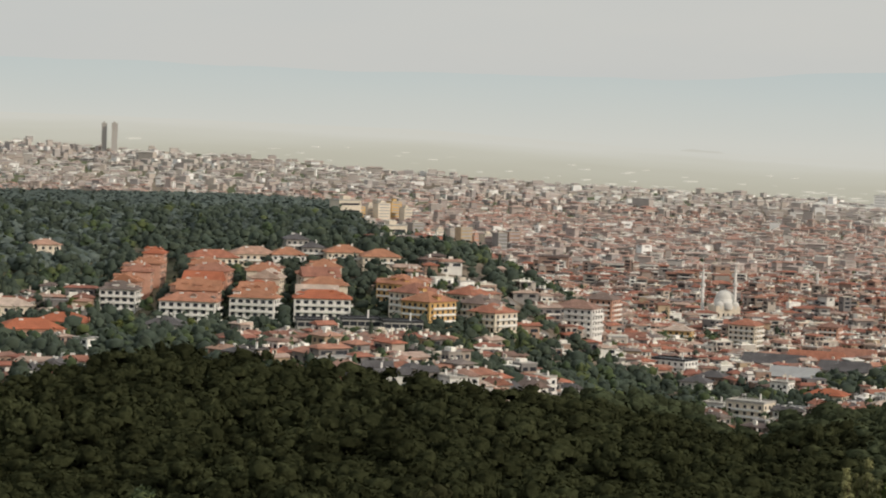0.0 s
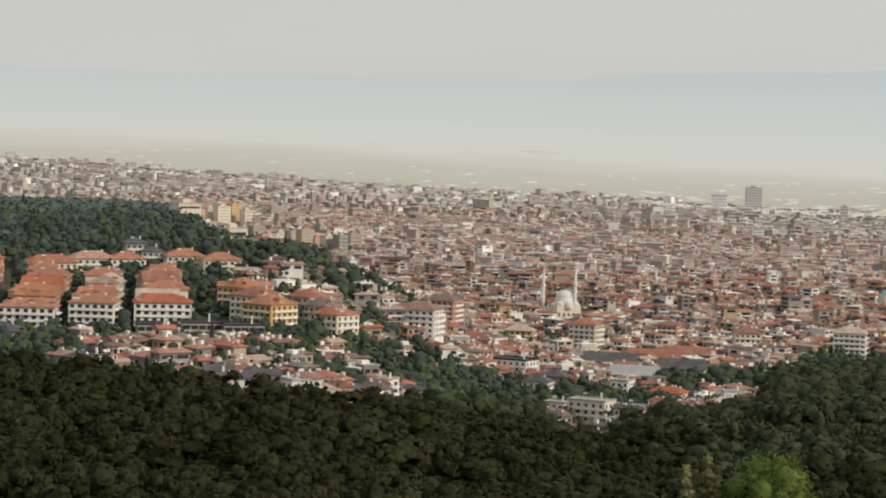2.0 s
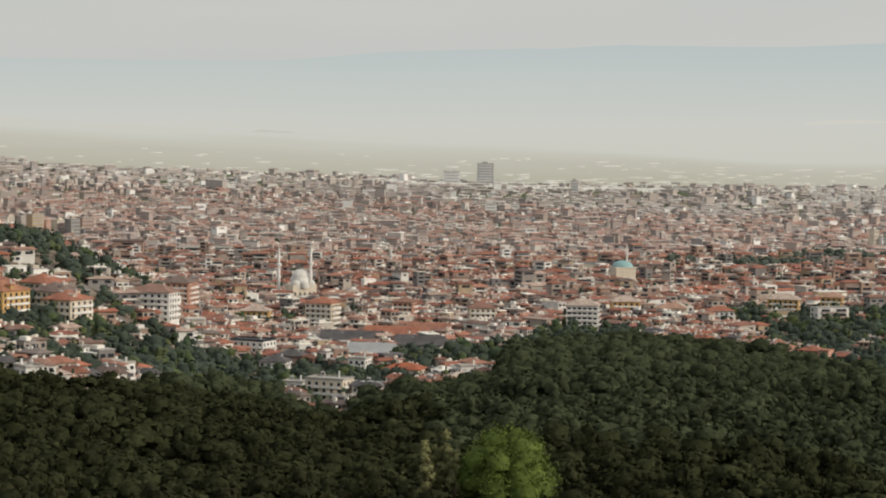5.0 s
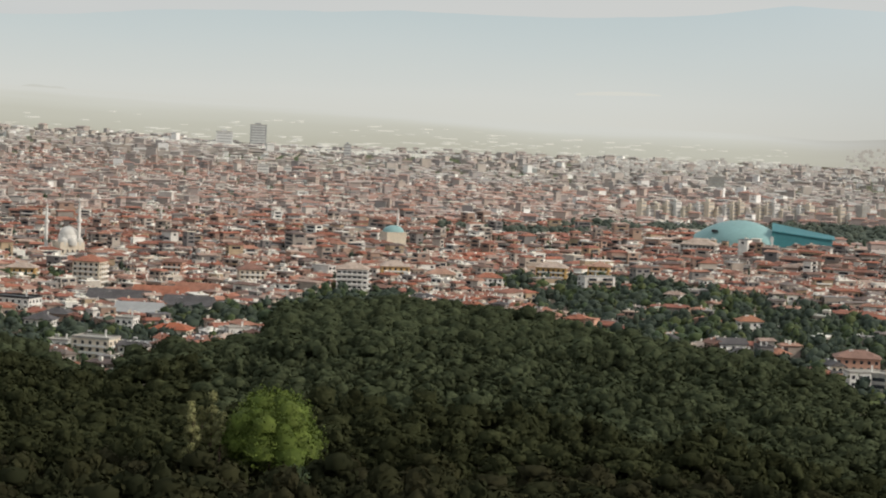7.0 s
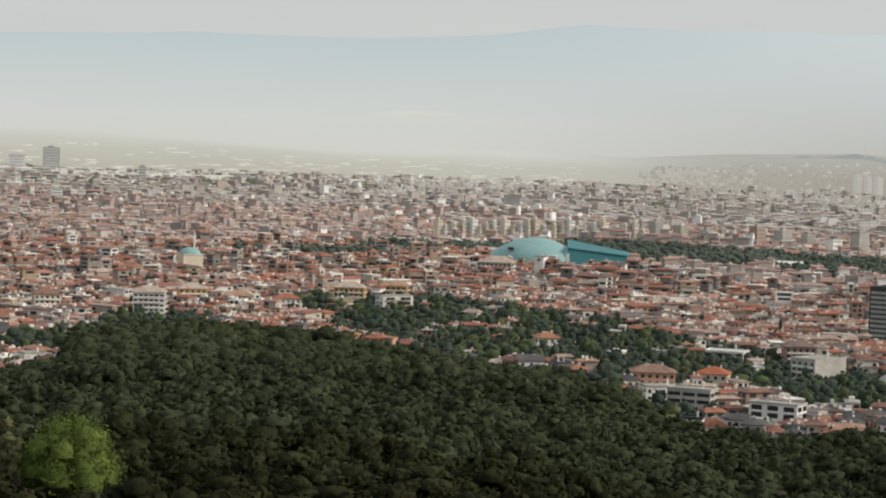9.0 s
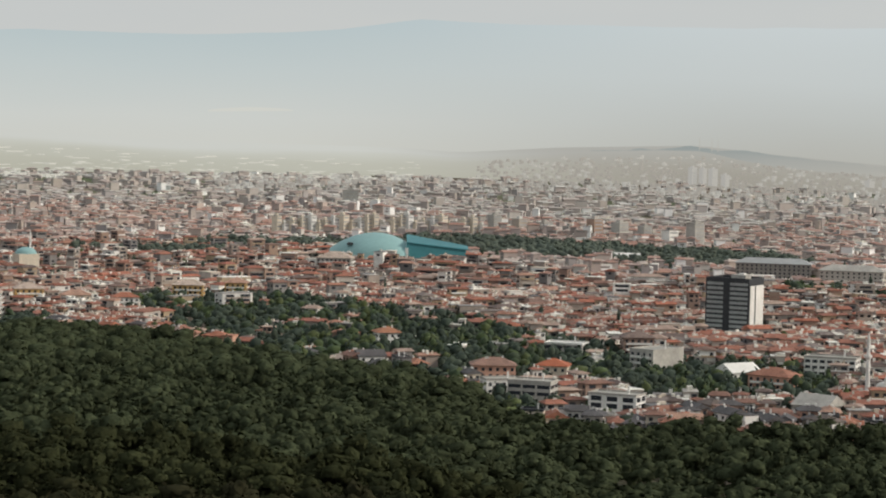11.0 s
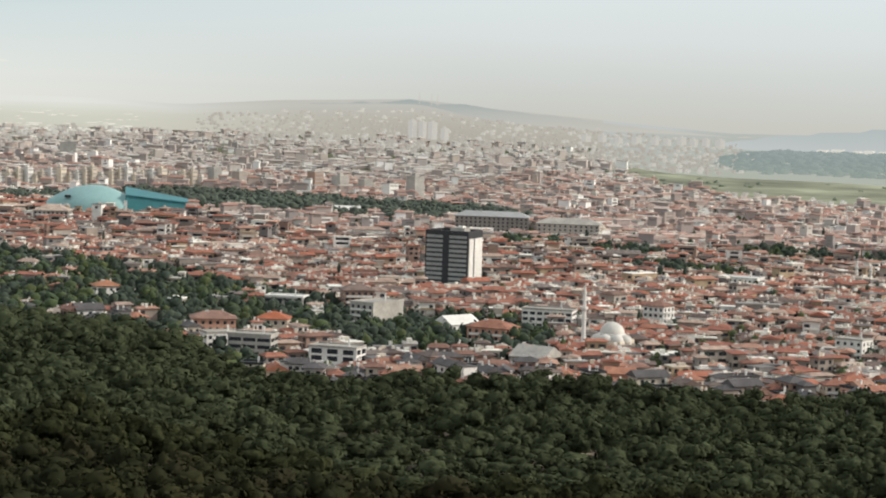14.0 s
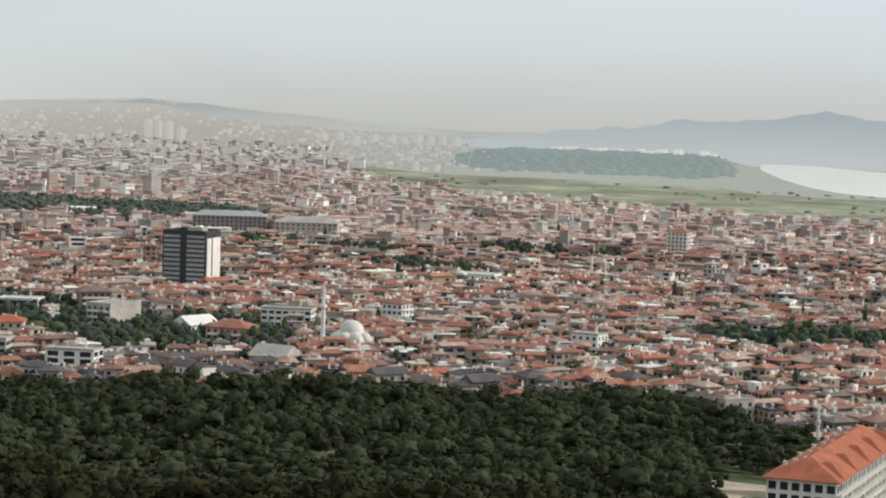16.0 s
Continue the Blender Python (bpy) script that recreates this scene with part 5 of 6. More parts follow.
h_w, h_d = np.where(big, h_w * 1.9, h_w), np.where(big, h_d * 1.25, h_d)
# neighbours are of one height, and a few stand out
tall = 1.9 + 0.6 * np.sin(quarter * 2.3)
h_fl = np.clip(np.round(rng.normal(1.7, 0.42, hx.size) * near + (1 - near) * (tall + rng.normal(0, 0.28, hx.size)) - 0.8 * far + (2.4 * (rng.random(hx.size) < 0.05) + big * 1.3 * rng.random(hx.size)) * (1 - near)), 1, 8)
h_flat = rng.random(hx.size) < 0.22 + 0.08 * far
thing = np.zeros(hx.size, bool)
near_plot = hr < forest_end(haz) + 120
thing[near_plot] = True
thing &= np.abs(haz) < 31
thing &= hr - forest_end(haz) <= np.sort((hr - forest_end(haz))[thing])[:295][-1]
WALLS = ((white_paint, "white"), (cream_paint, "cream"), (plaster_house, "pale"), (plaster_house, "weathered"), (salmon_paint, "salmon"), (ochre_paint, "ochre"))
for i in np.nonzero(thing)[0]:
    wall, word = WALLS[rng.choice(6, p=[0.16, 0.12, 0.36, 0.28, 0.05, 0.03])]
    flat = h_flat[i] and rng.random() < 0.8
    fl = int(min(2, h_fl[i])) if rng.random() < 0.75 else 3
    wing = (rng.choice([-1, 1]), h_w[i] * rng.uniform(0.35, 0.7), h_d[i] * rng.uniform(0.6, 1.0), rng.uniform(2.6, fl * 2.9 + 1.5)) if rng.random() < 0.75 else None
    house("house", word + (" plaster house with a flat roof" if flat else " plaster house with a terracotta roof") + " by the pines", place(haz[i], hr[i]), h_turn[i], h_w[i], h_d[i], fl, wall, (grey_concrete, dark_cladding, slate)[rng.integers(3)] if flat else (slate if rng.random() < 0.3 else tile_house), "flat" if flat else ("hip", "hip", "gable")[rng.integers(3)], (3, 2), 2.9, rng.random() < 0.3, "houses at the edge of the pines", True, (1.5, 1.4), (0, 1, 2, 3), single_windows=False, wing=wing)


flat_roof = surface("flat_roof", [(0.30, 0.29, 0.28), (0.22, 0.21, 0.21), (0.38, 0.36, 0.34), (0.15, 0.15, 0.16), (0.42, 0.38, 0.34)], pick="island", grain=0.15, size=0.3, stain=0.2, stain_size=0.02)


def joined_houses(name, m, wall, roof, label, windows):
    t0 = np.radians(h_turn[m])
    # most houses have a lower or higher wing set against the main body
    k2 = rng.random(m.sum()) < (0.45 if windows else 0.25)
    off_x, off_y = h_w[m] * rng.choice([-0.45, 0.45], m.sum()), h_d[m] * rng.uniform(-0.5, 0.5, m.sum())
    x = np.concatenate([hx[m], (hx[m] + off_x * np.cos(t0) - off_y * np.sin(t0))[k2]])
    y = np.concatenate([hy[m], (hy[m] + off_x * np.sin(t0) + off_y * np.cos(t0))[k2]])
    w = np.concatenate([h_w[m], (h_w[m] * rng.uniform(0.35, 0.75, m.sum()))[k2]])
    d = np.concatenate([h_d[m], (h_d[m] * rng.uniform(0.6, 1.2, m.sum()))[k2]])
    t = np.concatenate([t0, t0[k2]])
    fl = np.concatenate([h_fl[m], np.clip(h_fl[m] + rng.choice([-1, -1, -2, 1], m.sum()), 1, 9)[k2]])
    flat = np.concatenate([h_flat[m], (rng.random(m.sum()) < 0.4)[k2]])
    az, r = polar(x, y)
    z0 = EYE - drop(az, r)
    h = fl * 2.95 + 0.4 + rng.uniform(-0.5, 0.6, len(x))
    c, s = np.cos(t), np.sin(t)

    def put(lx, ly, lz):
        return np.stack([lx * c - ly * s + x, lx * s + ly * c + y, lz + z0], -1)

    sx, sy = np.array([-1, 1, 1, -1]) / 2, np.array([-1, -1, 1, 1]) / 2
    walls = np.stack([put(w * a, d * b, np.full(len(x), -4.0)) for a, b in zip(sx, sy)] + [put(w * a, d * b, h) for a, b in zip(sx, sy)], 1)
    pieces = [(walls, [(0, 1, 5, 4), (1, 2, 6, 5), (2, 3, 7, 6), (3, 0, 4, 7), (4, 5, 6, 7)], [0] * 5)]
    over = np.where(flat, 0.3, 1.0)
    a, b = w / 2 + over, d / 2 + over
    rise = np.where(flat, 0.15, np.minimum(w, d) * rng.uniform(0.13, 0.22, len(x)))
    k = np.where(flat, 0.3, np.minimum(a, b) * rng.choice([0.1, 0.45, 1.0], len(x)))
    lx = a >= b
    rx = np.where(lx, a - k, np.where(flat, a - 0.3, 0.02))
    ry = np.where(lx, np.where(flat, b - 0.3, 0.02), b - k)
    roofs = np.stack([put(a * p, b * q, h - 0.1) for p, q in ((-1, -1), (1, -1), (1, 1), (-1, 1))] + [put(a * p, b * q, h + 0.15) for p, q in ((-1, -1), (1, -1), (1, 1), (-1, 1))] + [put(rx * p, ry * q, h + 0.15 + rise) for p, q in ((-1, -1), (1, -1), (1, 1), (-1, 1))], 1)
    rf = ([(3, 2, 1, 0)] if windows == 2 else []) + [(8, 9, 10, 11)] + [(i, (i + 1) % 4, 4 + (i + 1) % 4, 4 + i) for i in range(4)] + [(4 + i, 4 + (i + 1) % 4, 8 + (i + 1) % 4, 8 + i) for i in range(4)]
    pieces.append((roofs[~flat], rf, [1] * len(rf)))
    pale = flat & (rng.random(len(x)) < 0.45)
    pieces.append((roofs[pale], rf, [3] * len(rf)))
    pieces.append((roofs[flat & ~pale], rf, [4] * len(rf)))
    # rooftop water heaters, chimneys and stair heads
    for pick in range(4 if windows == 2 else 3 if windows else 1):
        bx, by = w * rng.uniform(-0.3, 0.3, len(x)), d * rng.uniform(-0.3, 0.3, len(x))
        bs, bh = rng.uniform(0.25, 0.95, len(x)), rng.uniform(0.9, 2.0, len(x)) + rise * 0.6
        if pick == 0:
            bs = np.where(flat, 1.7, bs)
        bit = np.stack([put(bx + bs * p, by + bs * 0.7 * q, h) for p, q in ((-1, -1), (1, -1), (1, 1), (-1, 1))] + [put(bx + bs * p, by + bs * 0.7 * q, h + bh) for p, q in ((-1, -1), (1, -1), (1, 1), (-1, 1))], 1)
        pieces.append((bit[rng.random(len(x)) < (0.42 if windows == 2 else 0.25)], [(0, 1, 5, 4), (1, 2, 6, 5), (2, 3, 7, 6), (3, 0, 4, 7), (4, 5, 6, 7)], [3] * 5))
    if windows:
        for side in range(4):
            length, out = (w, d / 2) if side % 2 == 0 else (d, w / 2)
            ca, sa_ = math.cos(side * math.pi / 2), math.sin(side * math.pi / 2)
            n = 2 if windows == 2 else 1
            for k_ in range(int(fl.max())):
                on = fl > k_
                for i in range(n):
                    cx = length * ((i + 0.5) / n - 0.5)
                    hw = length / n * rng.uniform(0.14, 0.4, len(x))
                    seen = on & (rng.random(len(x)) < (0.35 if wall is plaster_far else 0.68))
                    q = []
                    for ux, uz in ((-1, 0.7), (1, 0.7), (1, 2.3), (-1, 2.3)):
                        px_, py_ = cx + ux * hw, -(out + 0.06)
                        q.append(put(px_ * ca - py_ * sa_, px_ * sa_ + py_ * ca, np.full(len(x), k_ * 2.95 + uz)))
                    pieces.append((np.stack(q, 1)[seen], [(0, 1, 2, 3)], [2]))
                # balcony slabs on some fronts
                if side < 2 and k_ and wall is not plaster_far:
                    bal = on & (np.sin(x * 3.1 + y * 1.7) > 0.1)
                    q = []
                    for uy, uz in ((0, -0.1), (1.2, -0.1), (1.2, 0.85), (0, 0.85)):
                        for ux in (-1, 1):
                            px_, py_ = ux * length * 0.4, -(out + uy)
                            q.append(put(px_ * ca - py_ * sa_, px_ * sa_ + py_ * ca, np.full(len(x), k_ * 2.95 + uz)))
                    pieces.append((np.stack(q, 1)[bal], [(0, 1, 3, 2), (2, 3, 5, 4), (0, 2, 4, 6), (1, 7, 5, 3)], [0] * 4))
    return tagged(new(name, joined(name, pieces, [wall, roof, hazed_glass if wall is plaster_far else window_glass, wall if wall in (specks_haze, dusk_haze) else shed_roof, wall if wall in (specks_haze, dusk_haze) else flat_roof])), label, "buildings", kind="stuff")


rest = ~thing
# from dusty, and again from rim, wall and roof colours carry painted haze
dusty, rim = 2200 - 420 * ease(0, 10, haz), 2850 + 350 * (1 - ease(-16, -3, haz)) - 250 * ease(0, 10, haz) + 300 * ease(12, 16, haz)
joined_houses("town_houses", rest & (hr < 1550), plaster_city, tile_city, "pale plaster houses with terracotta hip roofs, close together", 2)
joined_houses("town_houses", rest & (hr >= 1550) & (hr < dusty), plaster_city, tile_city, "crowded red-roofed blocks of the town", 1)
joined_houses("city_blocks", rest & (hr >= 1550) & (hr >= dusty) & (hr < rim), plaster_far, tile_mid, "city blocks with red roofs, paled by painted haze", 1)
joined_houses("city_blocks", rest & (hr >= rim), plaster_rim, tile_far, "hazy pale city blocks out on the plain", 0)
hx, hy, haz, hr = scatter(0, 31, 2250, 4300, 17.5)
ok = (hr > far_edge(haz) - 480) & ((haz > 6.5) | (hr < far_edge(haz) - 40)) & ~((haz > 16.9) & (hr > 2680) & (hr < 3060 + 40 * np.abs(haz - 18))) & ((haz < 20.2) | (hr < field_line(haz) + 40))
ok &= (rng.random(hx.size) < (0.8 - 0.5 * ease(3250, 4100, hr)) * (0.35 + 0.65 * ease(-480, -200, hr - far_edge(haz)))) & free_of(TAKEN, haz, hr)
hx, hy = hx[ok], hy[ok]
h_turn, h_flat = rng.normal(45, 12, hx.size), np.ones(hx.size, bool)
h_w, h_d, h_fl = rng.uniform(3.5, 8, hx.size), rng.uniform(3.5, 6, hx.size), rng.integers(1, 3, hx.size).astype(float)
pale_ones = rng.random(hx.size) < 0.3
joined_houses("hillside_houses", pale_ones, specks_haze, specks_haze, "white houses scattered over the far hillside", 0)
joined_houses("hillside_houses", ~pale_ones, dusk_haze, dusk_haze, "brown houses scattered over the far hillside, glowing with painted haze", 0)

# ---- sheds of the industrial belt on the far plain, made bright by glowing haze colour ----
n = 620
s_az = np.concatenate([rng.uniform(-11, 5, 480), rng.uniform(-28, -11, 140)])
s_r = city_end(s_az) - 120 + rng.uniform(0.0, 1.0, n) ** 3.6 * (4300 - city_end(s_az))
s_w, s_d, s_h = rng.uniform(4, 30, n) * rng.uniform(0.4, 1.2, n), rng.uniform(5, 14, n), rng.uniform(2.5, 5, n)
s_z = EYE - drop(s_az, s_r)
ta = np.radians(-s_az + 42 + rng.normal(0, 10, n))
cx, cy = s_r * np.sin(np.radians(s_az)), s_r * np.cos(np.radians(s_az))
sv = np.stack([np.stack([s_w * a * np.cos(ta) - s_d * b * np.sin(ta) + cx, s_w * a * np.sin(ta) + s_d * b * np.cos(ta) + cy, s_z + h], -1) for h in (-4 * np.ones(n), s_h) for a, b in ((-0.5, -0.5), (0.5, -0.5), (0.5, 0.5), (-0.5, 0.5))], 1)
tagged(new("industrial_sheds", joined("industrial_sheds", [(sv, [(0, 1, 5, 4), (1, 2, 6, 5), (2, 3, 7, 6), (3, 0, 4, 7), (4, 5, 6, 7)], [0] * 5)], [shed_haze])), "cream industrial sheds on the far plain, glowing for haze", "buildings", kind="stuff")

# ---- trees of the parks, gardens and the wooded hills ----
x, y, az, r = scatter(-33, 33, 760, 2500, 10.0)
m = park(az, r) & free_of([t for t in TAKEN if t[2] > 7] + FRONTS, az, r, 0.66) & (r > forest_end(az)) & (rng.random(x.size) < 0.8)
dark = rng.random(x.size) < np.where(az < -17.6, 0.86, 0.62)
wide = rng.uniform(8, 15, x.size)
high = rng.uniform(7, 14, x.size)
back = (r > 1900) & m
wood("park_trees", x[back], y[back], wide[back] * 1.4, rng.uniform(10, 16, back.sum()), ROUND, park_haze_leaves, "green park trees by the sports hall, paled by painted haze")
m &= ~back
wood("park_trees", x[m & dark], y[m & dark], wide[m & dark], high[m & dark], ROUND, park_leaves, "dark green pines and broadleaf trees of the parks")
wood("park_trees", x[m & ~dark], y[m & ~dark], wide[m & ~dark], high[m & ~dark], ROUND, broad_leaves, "mid green broadleaf trees of the parks and avenue")
x, y, az, r = scatter(-33, 33, 760, 3100, 21.0)
m = (r > forest_end(az) + 5) & (r < 2450) & ~open_field(az, r) & ~park(az, r) & ~on_hill(az, r) & (rng.random(x.size) < np.where(r < 1350, 0.85, 0.42)) & free_of([t for t in TAKEN if t[2] > 7] + FRONTS, az, r, 0.66)
wide, high = rng.uniform(4, 8.5, x.size), rng.uniform(5, 10, x.size)
wood("garden_trees", x[m], y[m], wide[m], high[m], GARDEN, broad_leaves, "green garden trees between the houses")
gx, gy, gaz, gr = scatter(-33, 28, 760, 1180, 15.0)
gm = (gr > forest_end(gaz) + 3) & ~cleared(gx, gy) & ~on_road(gaz, gr) & (rng.random(gx.size) < np.where(gaz < -8, 0.62, 0.25)) & free_of([t for t in TAKEN if t[2] > 7] + FRONTS, gaz, gr, 0.66)
leafy_ones = rng.random(gx.size) < 0.4
for k, mat in ((gm & leafy_ones, broad_leaves), (gm & ~leafy_ones, park_leaves)):
    wood("garden_trees", gx[k], gy[k], rng.uniform(6, 10.5, k.sum()), rng.uniform(7, 12.5, k.sum()), ROUND, mat, "tall dark trees between the villas")
m2 = (rng.random(x.size) < 0.06) & (r > forest_end(az) + 5) & (r < 2000)
wood("cypresses", x[m2] + 8, y[m2] + 8, wide[m2] * 0.5, high[m2] * 1.5, SLIM, park_leaves, "slim dark cypresses between the houses")
x, y, az, r = scatter(-34, -16.5, 1180, 2450, 9.0)
m = on_hill(az, r) & free_of([t for t in TAKEN if t[2] > 7] + FRONTS, az, r, 0.66)
wood("hill_wood", x[m], y[m], rng.uniform(9, 15, m.sum()), rng.uniform(6, 9, m.sum()), HILL, hazed_hill_forest, "dark pine wood on the hill, blued by painted haze")
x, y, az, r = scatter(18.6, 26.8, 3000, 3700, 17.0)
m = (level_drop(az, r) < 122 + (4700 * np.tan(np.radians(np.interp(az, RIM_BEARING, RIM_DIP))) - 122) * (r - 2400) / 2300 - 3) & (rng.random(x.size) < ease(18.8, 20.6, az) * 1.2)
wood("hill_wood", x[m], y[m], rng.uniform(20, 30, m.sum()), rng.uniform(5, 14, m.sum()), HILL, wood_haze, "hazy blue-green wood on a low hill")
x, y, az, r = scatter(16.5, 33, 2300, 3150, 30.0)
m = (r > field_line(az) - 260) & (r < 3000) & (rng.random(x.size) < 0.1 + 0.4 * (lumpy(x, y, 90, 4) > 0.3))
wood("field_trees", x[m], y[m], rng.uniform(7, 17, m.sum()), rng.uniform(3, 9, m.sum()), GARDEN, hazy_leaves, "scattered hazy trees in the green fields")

# ---- masts on the far ridge and white buildings behind the wooded hill ----
for az in (11.9, 12.2, 12.35):
    bm = bmesh.new()
    turned(bm, [(0.9, -4), (0.5, 18), (0, 24)], 5)
    mast = part("radio_mast", bm, hillside_haze, None)
    mast.location = place(az, 4640, 6)
    tagged(mast, "thin radio mast on the far ridge", "mast", "masts on the ridge")
# each shed is stretched upwards until the camera sees its top above the wood
for i in range(11):
    az = 21.9 + 0.38 * i + rng.uniform(-0.14, 0.14)
    r = 3700 + rng.uniform(-25, 60)
    shed = part("shed", boxed(-rng.uniform(4, 12), rng.uniform(4, 10), -5, 5, -6, top_height(az, r, rng.uniform(1.17, 1.25))), shed_haze, None)
    shed.matrix_world = Matrix.Translation(place(az, r)) @ Matrix.Rotation(radians(-az - 30), 4, "Z")
    tagged(shed, "white shed on the far wooded hill, stretched to show above trees", "building", "sheds on the far hill")

# ---- fields and reservoir ----
meadow = surface("meadow", [(0.245, 0.262, 0.185)], grain=0.25, size=0.02, stain=0.5, stain_size=0.006)


def sheet(name, bearings, near, far_, lift, mat, label, category, level=None, rows=14):
    v = []
    for i in range(rows + 1):
        for a, n0, n1 in zip(bearings, near, far_):
            rr = n0 + (n1 - n0) * i / rows
            p = place(a, rr, lift)
            if level is not None:
                p.z = level
            v.append(p[:])
    k = len(bearings)
    f = [(i * k + j, i * k + j + 1, (i + 1) * k + j + 1, (i + 1) * k + j) for i in range(rows) for j in range(k - 1)]
    return tagged(new(name, joined(name, [(np.array(v)[None], f, [0] * len(f))], [mat], smooth=True)), label, category, kind="structure")


fb = np.linspace(16.6, 40, 60)
sheet("field", fb, np.interp(fb, [16.6, 18, 20, 22, 26, 30, 40], [3000, 2600, 2480, 2440, 2400, 2340, 2320]), np.interp(fb, [16.6, 18, 22, 26, 27, 40], [3200, 3050, 3030, 2980, 2890, 2880]), 3.4, meadow, "sunlit green meadows beyond the town", "field")
water = bpy.data.materials.new("water")
water.use_nodes = True
wb = water.node_tree.nodes["Principled BSDF"]
# the near-white base colour adds painted sky glare to the real reflection
wb.inputs["Base Color"].default_value, wb.inputs["Roughness"].default_value, wb.inputs["Specular IOR Level"].default_value = (0.78, 0.77, 0.71, 1), 0.2, 0.8
wn, wbump = water.node_tree.nodes.new("ShaderNodeTexNoise"), water.node_tree.nodes.new("ShaderNodeBump")
wn.inputs["Scale"].default_value, wbump.inputs["Strength"].default_value, wbump.inputs["Distance"].default_value = 0.3, 0.15, 0.1
water.node_tree.links.new(wn.outputs["Fac"], wbump.inputs["Height"])
water.node_tree.links.new(wbump.outputs[0], wb.inputs["Normal"])
lb = np.linspace(26.85, 42, 50)
LAKE = 111.0


def lake_r(dip):
    return LAKE / np.tan(np.radians(dip))


sheet("water", lb, lake_r(np.interp(lb, [26.85, 27.3, 28.0, 28.8, 29.9, 34, 42], [1.62, 1.80, 1.97, 2.08, 2.14, 2.3, 2.4])), lake_r(np.interp(lb, [26.85, 28.2, 29.0, 29.9, 31, 42], [1.50, 1.50, 1.56, 1.60, 1.52, 1.5])), 0, water, "reservoir reflecting the hazy sky, its glare painted in as pale colour", "water", EYE - LAKE - 13)


# ---- the bright broadleaf tree and its neighbours ----
def leafy(seed, wide, high, clumps, leaves, leaf, foot, dome=0.55, core=0.8):
    """A broadleaf crown: small dark masses of twigs under very many loose leaf sprays, denser towards the top."""
    g = np.random.default_rng(seed)
    v0, f0 = ICO[1]
    vs, fs, base, cs = [], [], 0, []
    for i in range(clumps):
        a, q = g.uniform(0, 6.28), math.sqrt(g.uniform(0, 1))
        h = foot + (high - foot) * (0.12 + 0.72 * (1 - q ** 2 * dome) * g.uniform(0.35, 1.0))
        c = np.array([0.40 * wide * q * math.cos(a), 0.40 * wide * q * math.sin(a), h])
        s = np.array([0.16, 0.16, 0.14]) * min(1.6 * wide, high) * g.uniform(0.65, 1.15)
        vs.append(v0 * s * core + c)
        fs += [tuple(k + base for k in f) for f in f0]
        base += len(v0)
        cs.append((c, s))
    for i in range(leaves):
        c, s = cs[i % clumps]
        d = g.normal(size=3)
        d[2] += 0.25
        d /= np.linalg.norm(d)
        p = c + d * s * g.uniform(0.7, 1.2)
        n = d + 0.9 * g.normal(size=3)
        n /= np.linalg.norm(n)
        u = np.cross(n, g.normal(size=3))
        u /= np.linalg.norm(u)
        w = np.cross(n, u)
        e = leaf * g.uniform(0.6, 1.2)
        vs.append(np.array([p - u * e, p - w * e * 0.6, p + u * e, p + w * e * 0.6 + n * e * 0.2]))
        fs.append((base, base + 1, base + 2, base + 3))
        base += 4
    return np.concatenate(vs), fs


def broadleaf(az, r, wide, high, mat, label, seed, clumps=34, leaves=5200, leaf=0.42, foot=0.22):
    ob = new("broadleaf_tree")
    ob.location = place(az, r)
    tagged(ob, label, "tree")
    bm = bmesh.new()
    turned(bm, [(0.45, -1), (0.3, high * 0.3), (0.12, high * 0.7), (0, high * 0.8)], 9)
    for i in range(6):
        a = 1.3 * i
        s, e = Vector((0, 0, high * (0.26 + 0.06 * i))), Vector((0.3 * wide * math.cos(a), 0.3 * wide * math.sin(a), high * (0.55 + 0.05 * i)))
        u = Vector((-math.sin(a), math.cos(a), 0)) * 0.12
        q = [bm.verts.new(p) for p in (s - u, s + u, s + Vector((0, 0, 0.25)), e)]
        for f in ((0, 1, 3), (1, 2, 3), (2, 0, 3)):
            bm.faces.new([q[j] for j in f])
    part("trunk", bm, bark, ob)
    v, f = leafy(seed, wide, high, clumps, leaves, leaf, high * foot)
    part("crown", joined("crown", [(v[None], f, [0] * len(f))], [mat], smooth=True), None, ob)
    return ob


broadleaf(-7.35, 430, 18.0, top_height(-7.35, 430, 7.2), spring_leaves, "bright yellow-green broadleaf tree in the pine wood", 101, 95, 19000, 0.33, 0.3)
broadleaf(-6.85, 408, 9.0, top_height(-6.85, 408, 8.85), broad_leaves, "mid green young broadleaf tree in the pine wood", 102, 20, 2400, 0.4)
for az, r, w, dip, seed in ((-8.85, 430, 3.4, 6.95, 103), (-9.08, 431, 2.8, 7.3, 106), (-9.3, 429, 3.4, 7.05, 104), (-8.62, 428, 2.8, 7.4, 107)):
    broadleaf(az, r, w, top_height(az, r, dip), dry_leaves, "pale yellow half-bare poplar in the pine wood", seed, 26, 1500, 0.3, 0.3)
broadleaf(-26.6, 400, 8, top_height(-26.6, 400, 8.2), broad_leaves, "mid green broadleaf tree in the pine wood", 105, 18, 2200, 0.4)

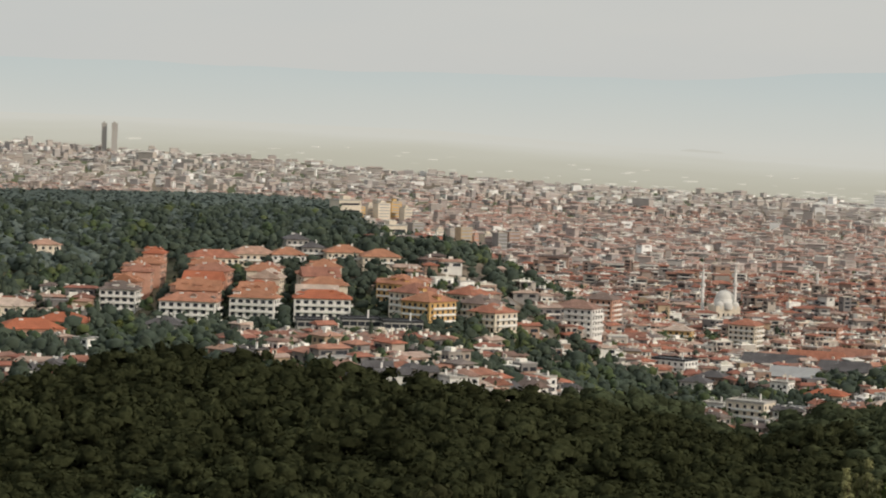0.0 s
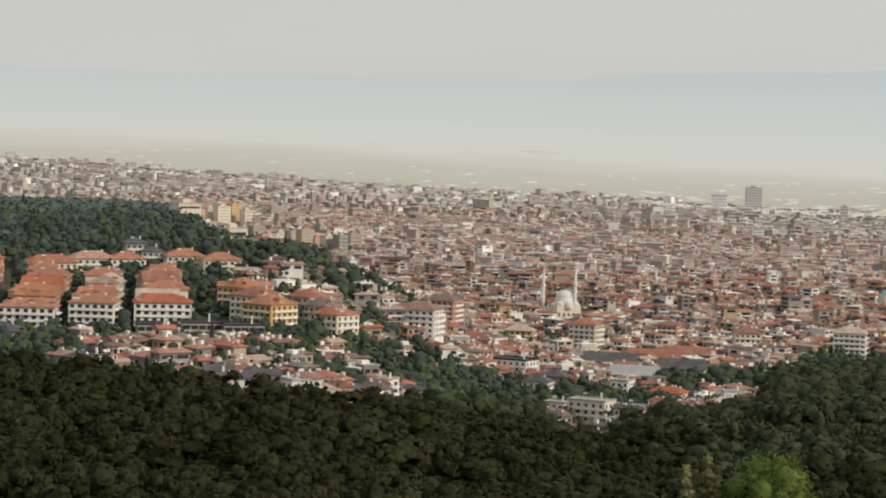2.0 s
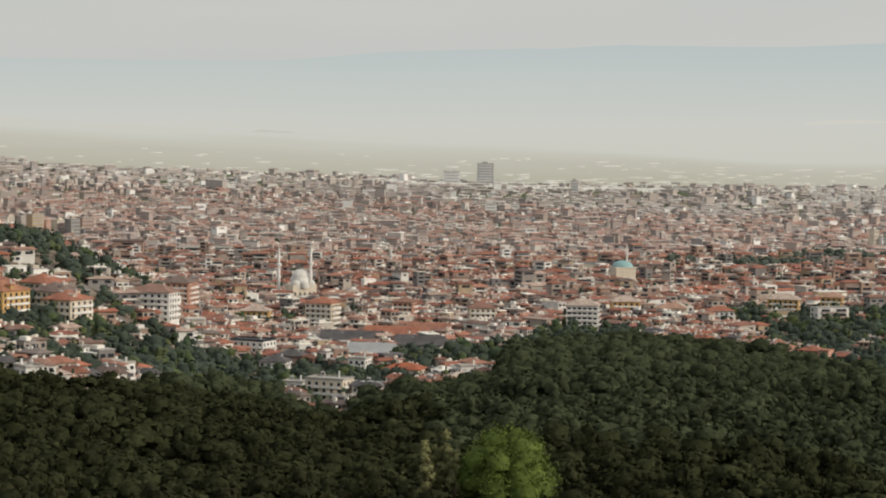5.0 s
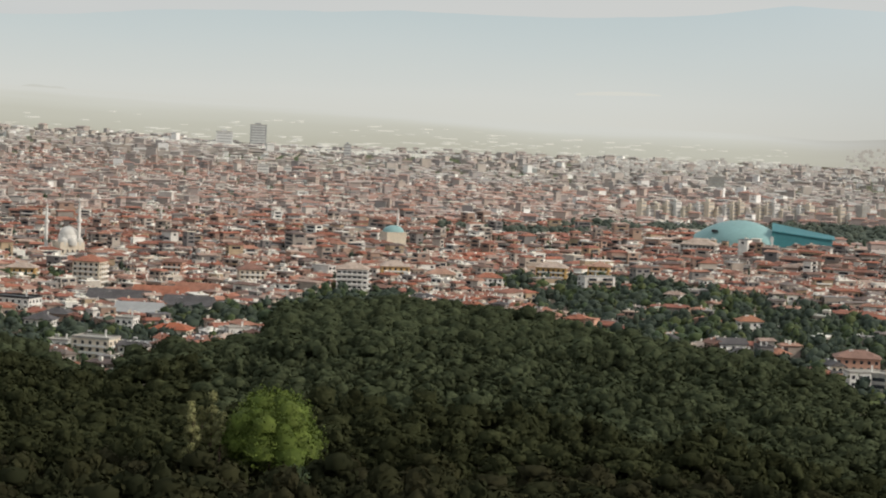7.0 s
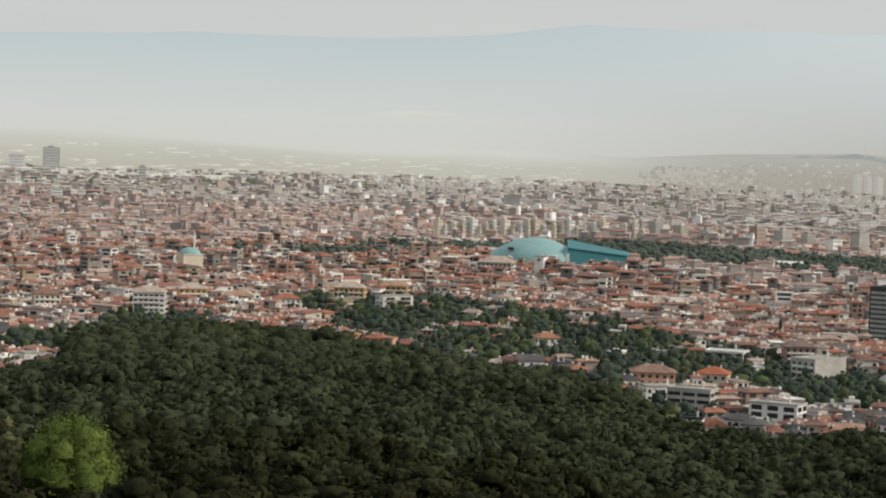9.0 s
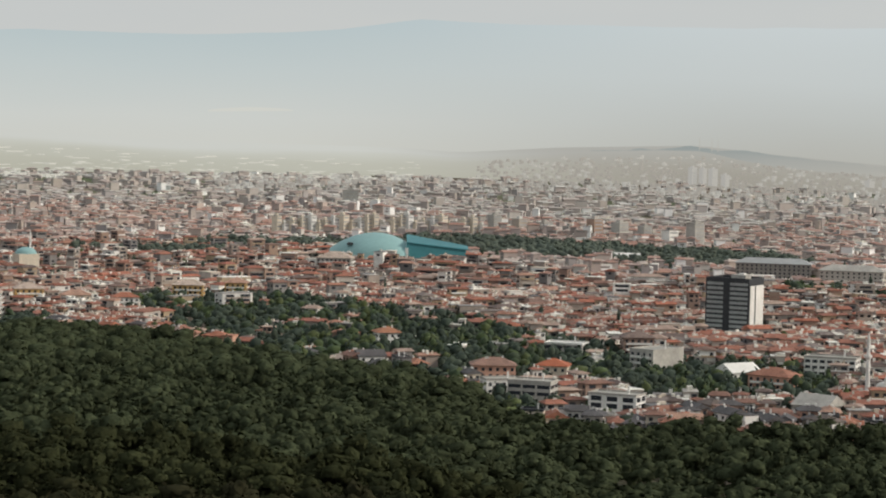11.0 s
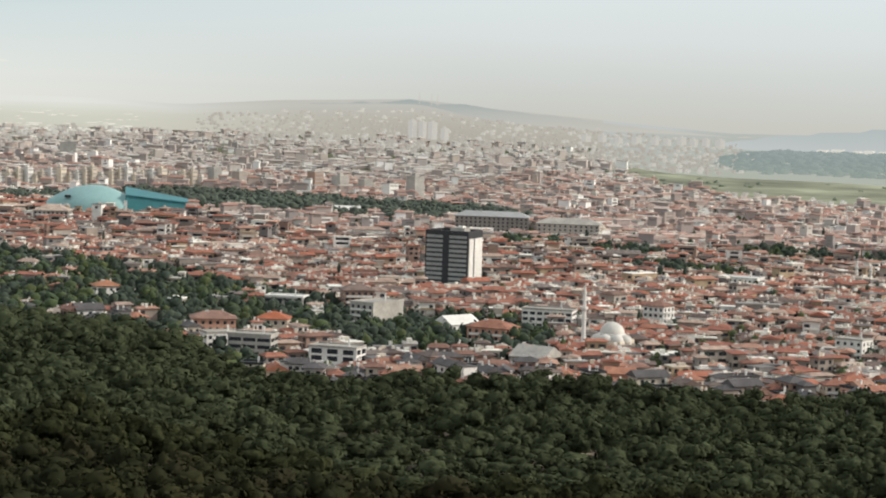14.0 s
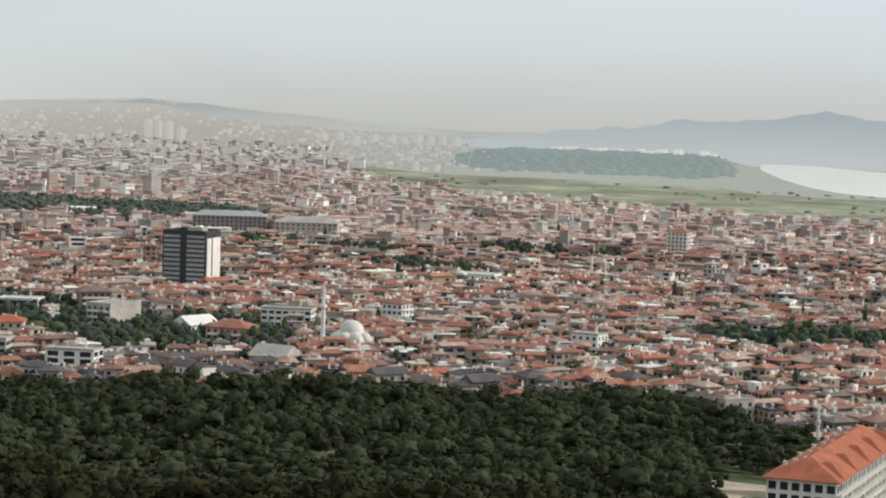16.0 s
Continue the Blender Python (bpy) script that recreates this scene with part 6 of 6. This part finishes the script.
for az, dip, w, h, seed in ((-28.55, 4.42, 12, 9, 111), (-28.15, 4.5, 10, 8, 112), (-25.65, 5.0, 13, 10, 113), (-25.3, 5.1, 9, 8, 114), (-27.5, 4.95, 10, 9, 115), (-20.9, 3.75, 12, 9, 116)):
    broadleaf(az, reach(az, dip), w, h, fresh_leaves, "fresh green broadleaf tree beside the flats", seed, 20, 1700, 0.45, 0.1)

# ---- lawn, path and low wall beside the near flats ----
lawn = surface("lawn", [(0.10, 0.13, 0.045)], grain=0.3, size=0.3, stain=0.25, stain_size=0.05)
gravel = surface("gravel", [(0.40, 0.35, 0.28)], grain=0.2, size=0.5, stain=0.2, stain_size=0.08)
nb = np.linspace(25.95, 27.4, 12)
sheet("lawn", nb, np.full(12, 606.0), np.full(12, 690.0), 0.25, lawn, "mown green lawn beside the near flats", "lawn")
sheet("path", nb, np.full(12, 694.0) + 10 * np.sin(nb * 4), np.full(12, 726.0), 0.3, gravel, "pale gravel path at the edge of the pines", "path")
wall_ob = part("garden_wall", boxed(-9, 9, -0.3, 0.3, -2, 1.6), cream_paint, None)
wall_ob.matrix_world = Matrix.Translation(place(26.55, 700)) @ Matrix.Rotation(radians(-20), 4, "Z")
tagged(wall_ob, "low cream garden wall beside the gravel path", "wall")

# ---- the avenue, its pavement and its parked rows of trees ----
asphalt = surface("sunlit_asphalt", [(0.20, 0.19, 0.185)], grain=0.2, size=0.4, stain=0.25, stain_size=0.05)
kerb = surface("kerb_stone", [(0.44, 0.42, 0.39)], grain=0.15, size=0.6, stain=0.2, stain_size=0.1)
steps = np.linspace(0, 1, 40)
for name, half, lift, mat, label in (("pavement", 8.0, 0.35, kerb, "pale paved walks beside the avenue"), ("road", 5.0, 0.5, asphalt, "straight grey asphalt avenue between rows of trees")):
    v = []
    for t in steps:
        a = float(np.interp(t, [0, 0.5, 1], [p[0] for p in AVENUE]))
        r = float(np.interp(t, [0, 0.5, 1], [p[1] for p in AVENUE]))
        k = math.degrees(half / r)
        v += [place(a - k, r, lift)[:], place(a + k, r, lift)[:]]
    f = [(2 * i, 2 * i + 1, 2 * i + 3, 2 * i + 2) for i in range(39)]
    tagged(new(name, joined(name, [(np.array(v)[None], f, [0] * len(f))], [mat])), label, name, kind="structure")
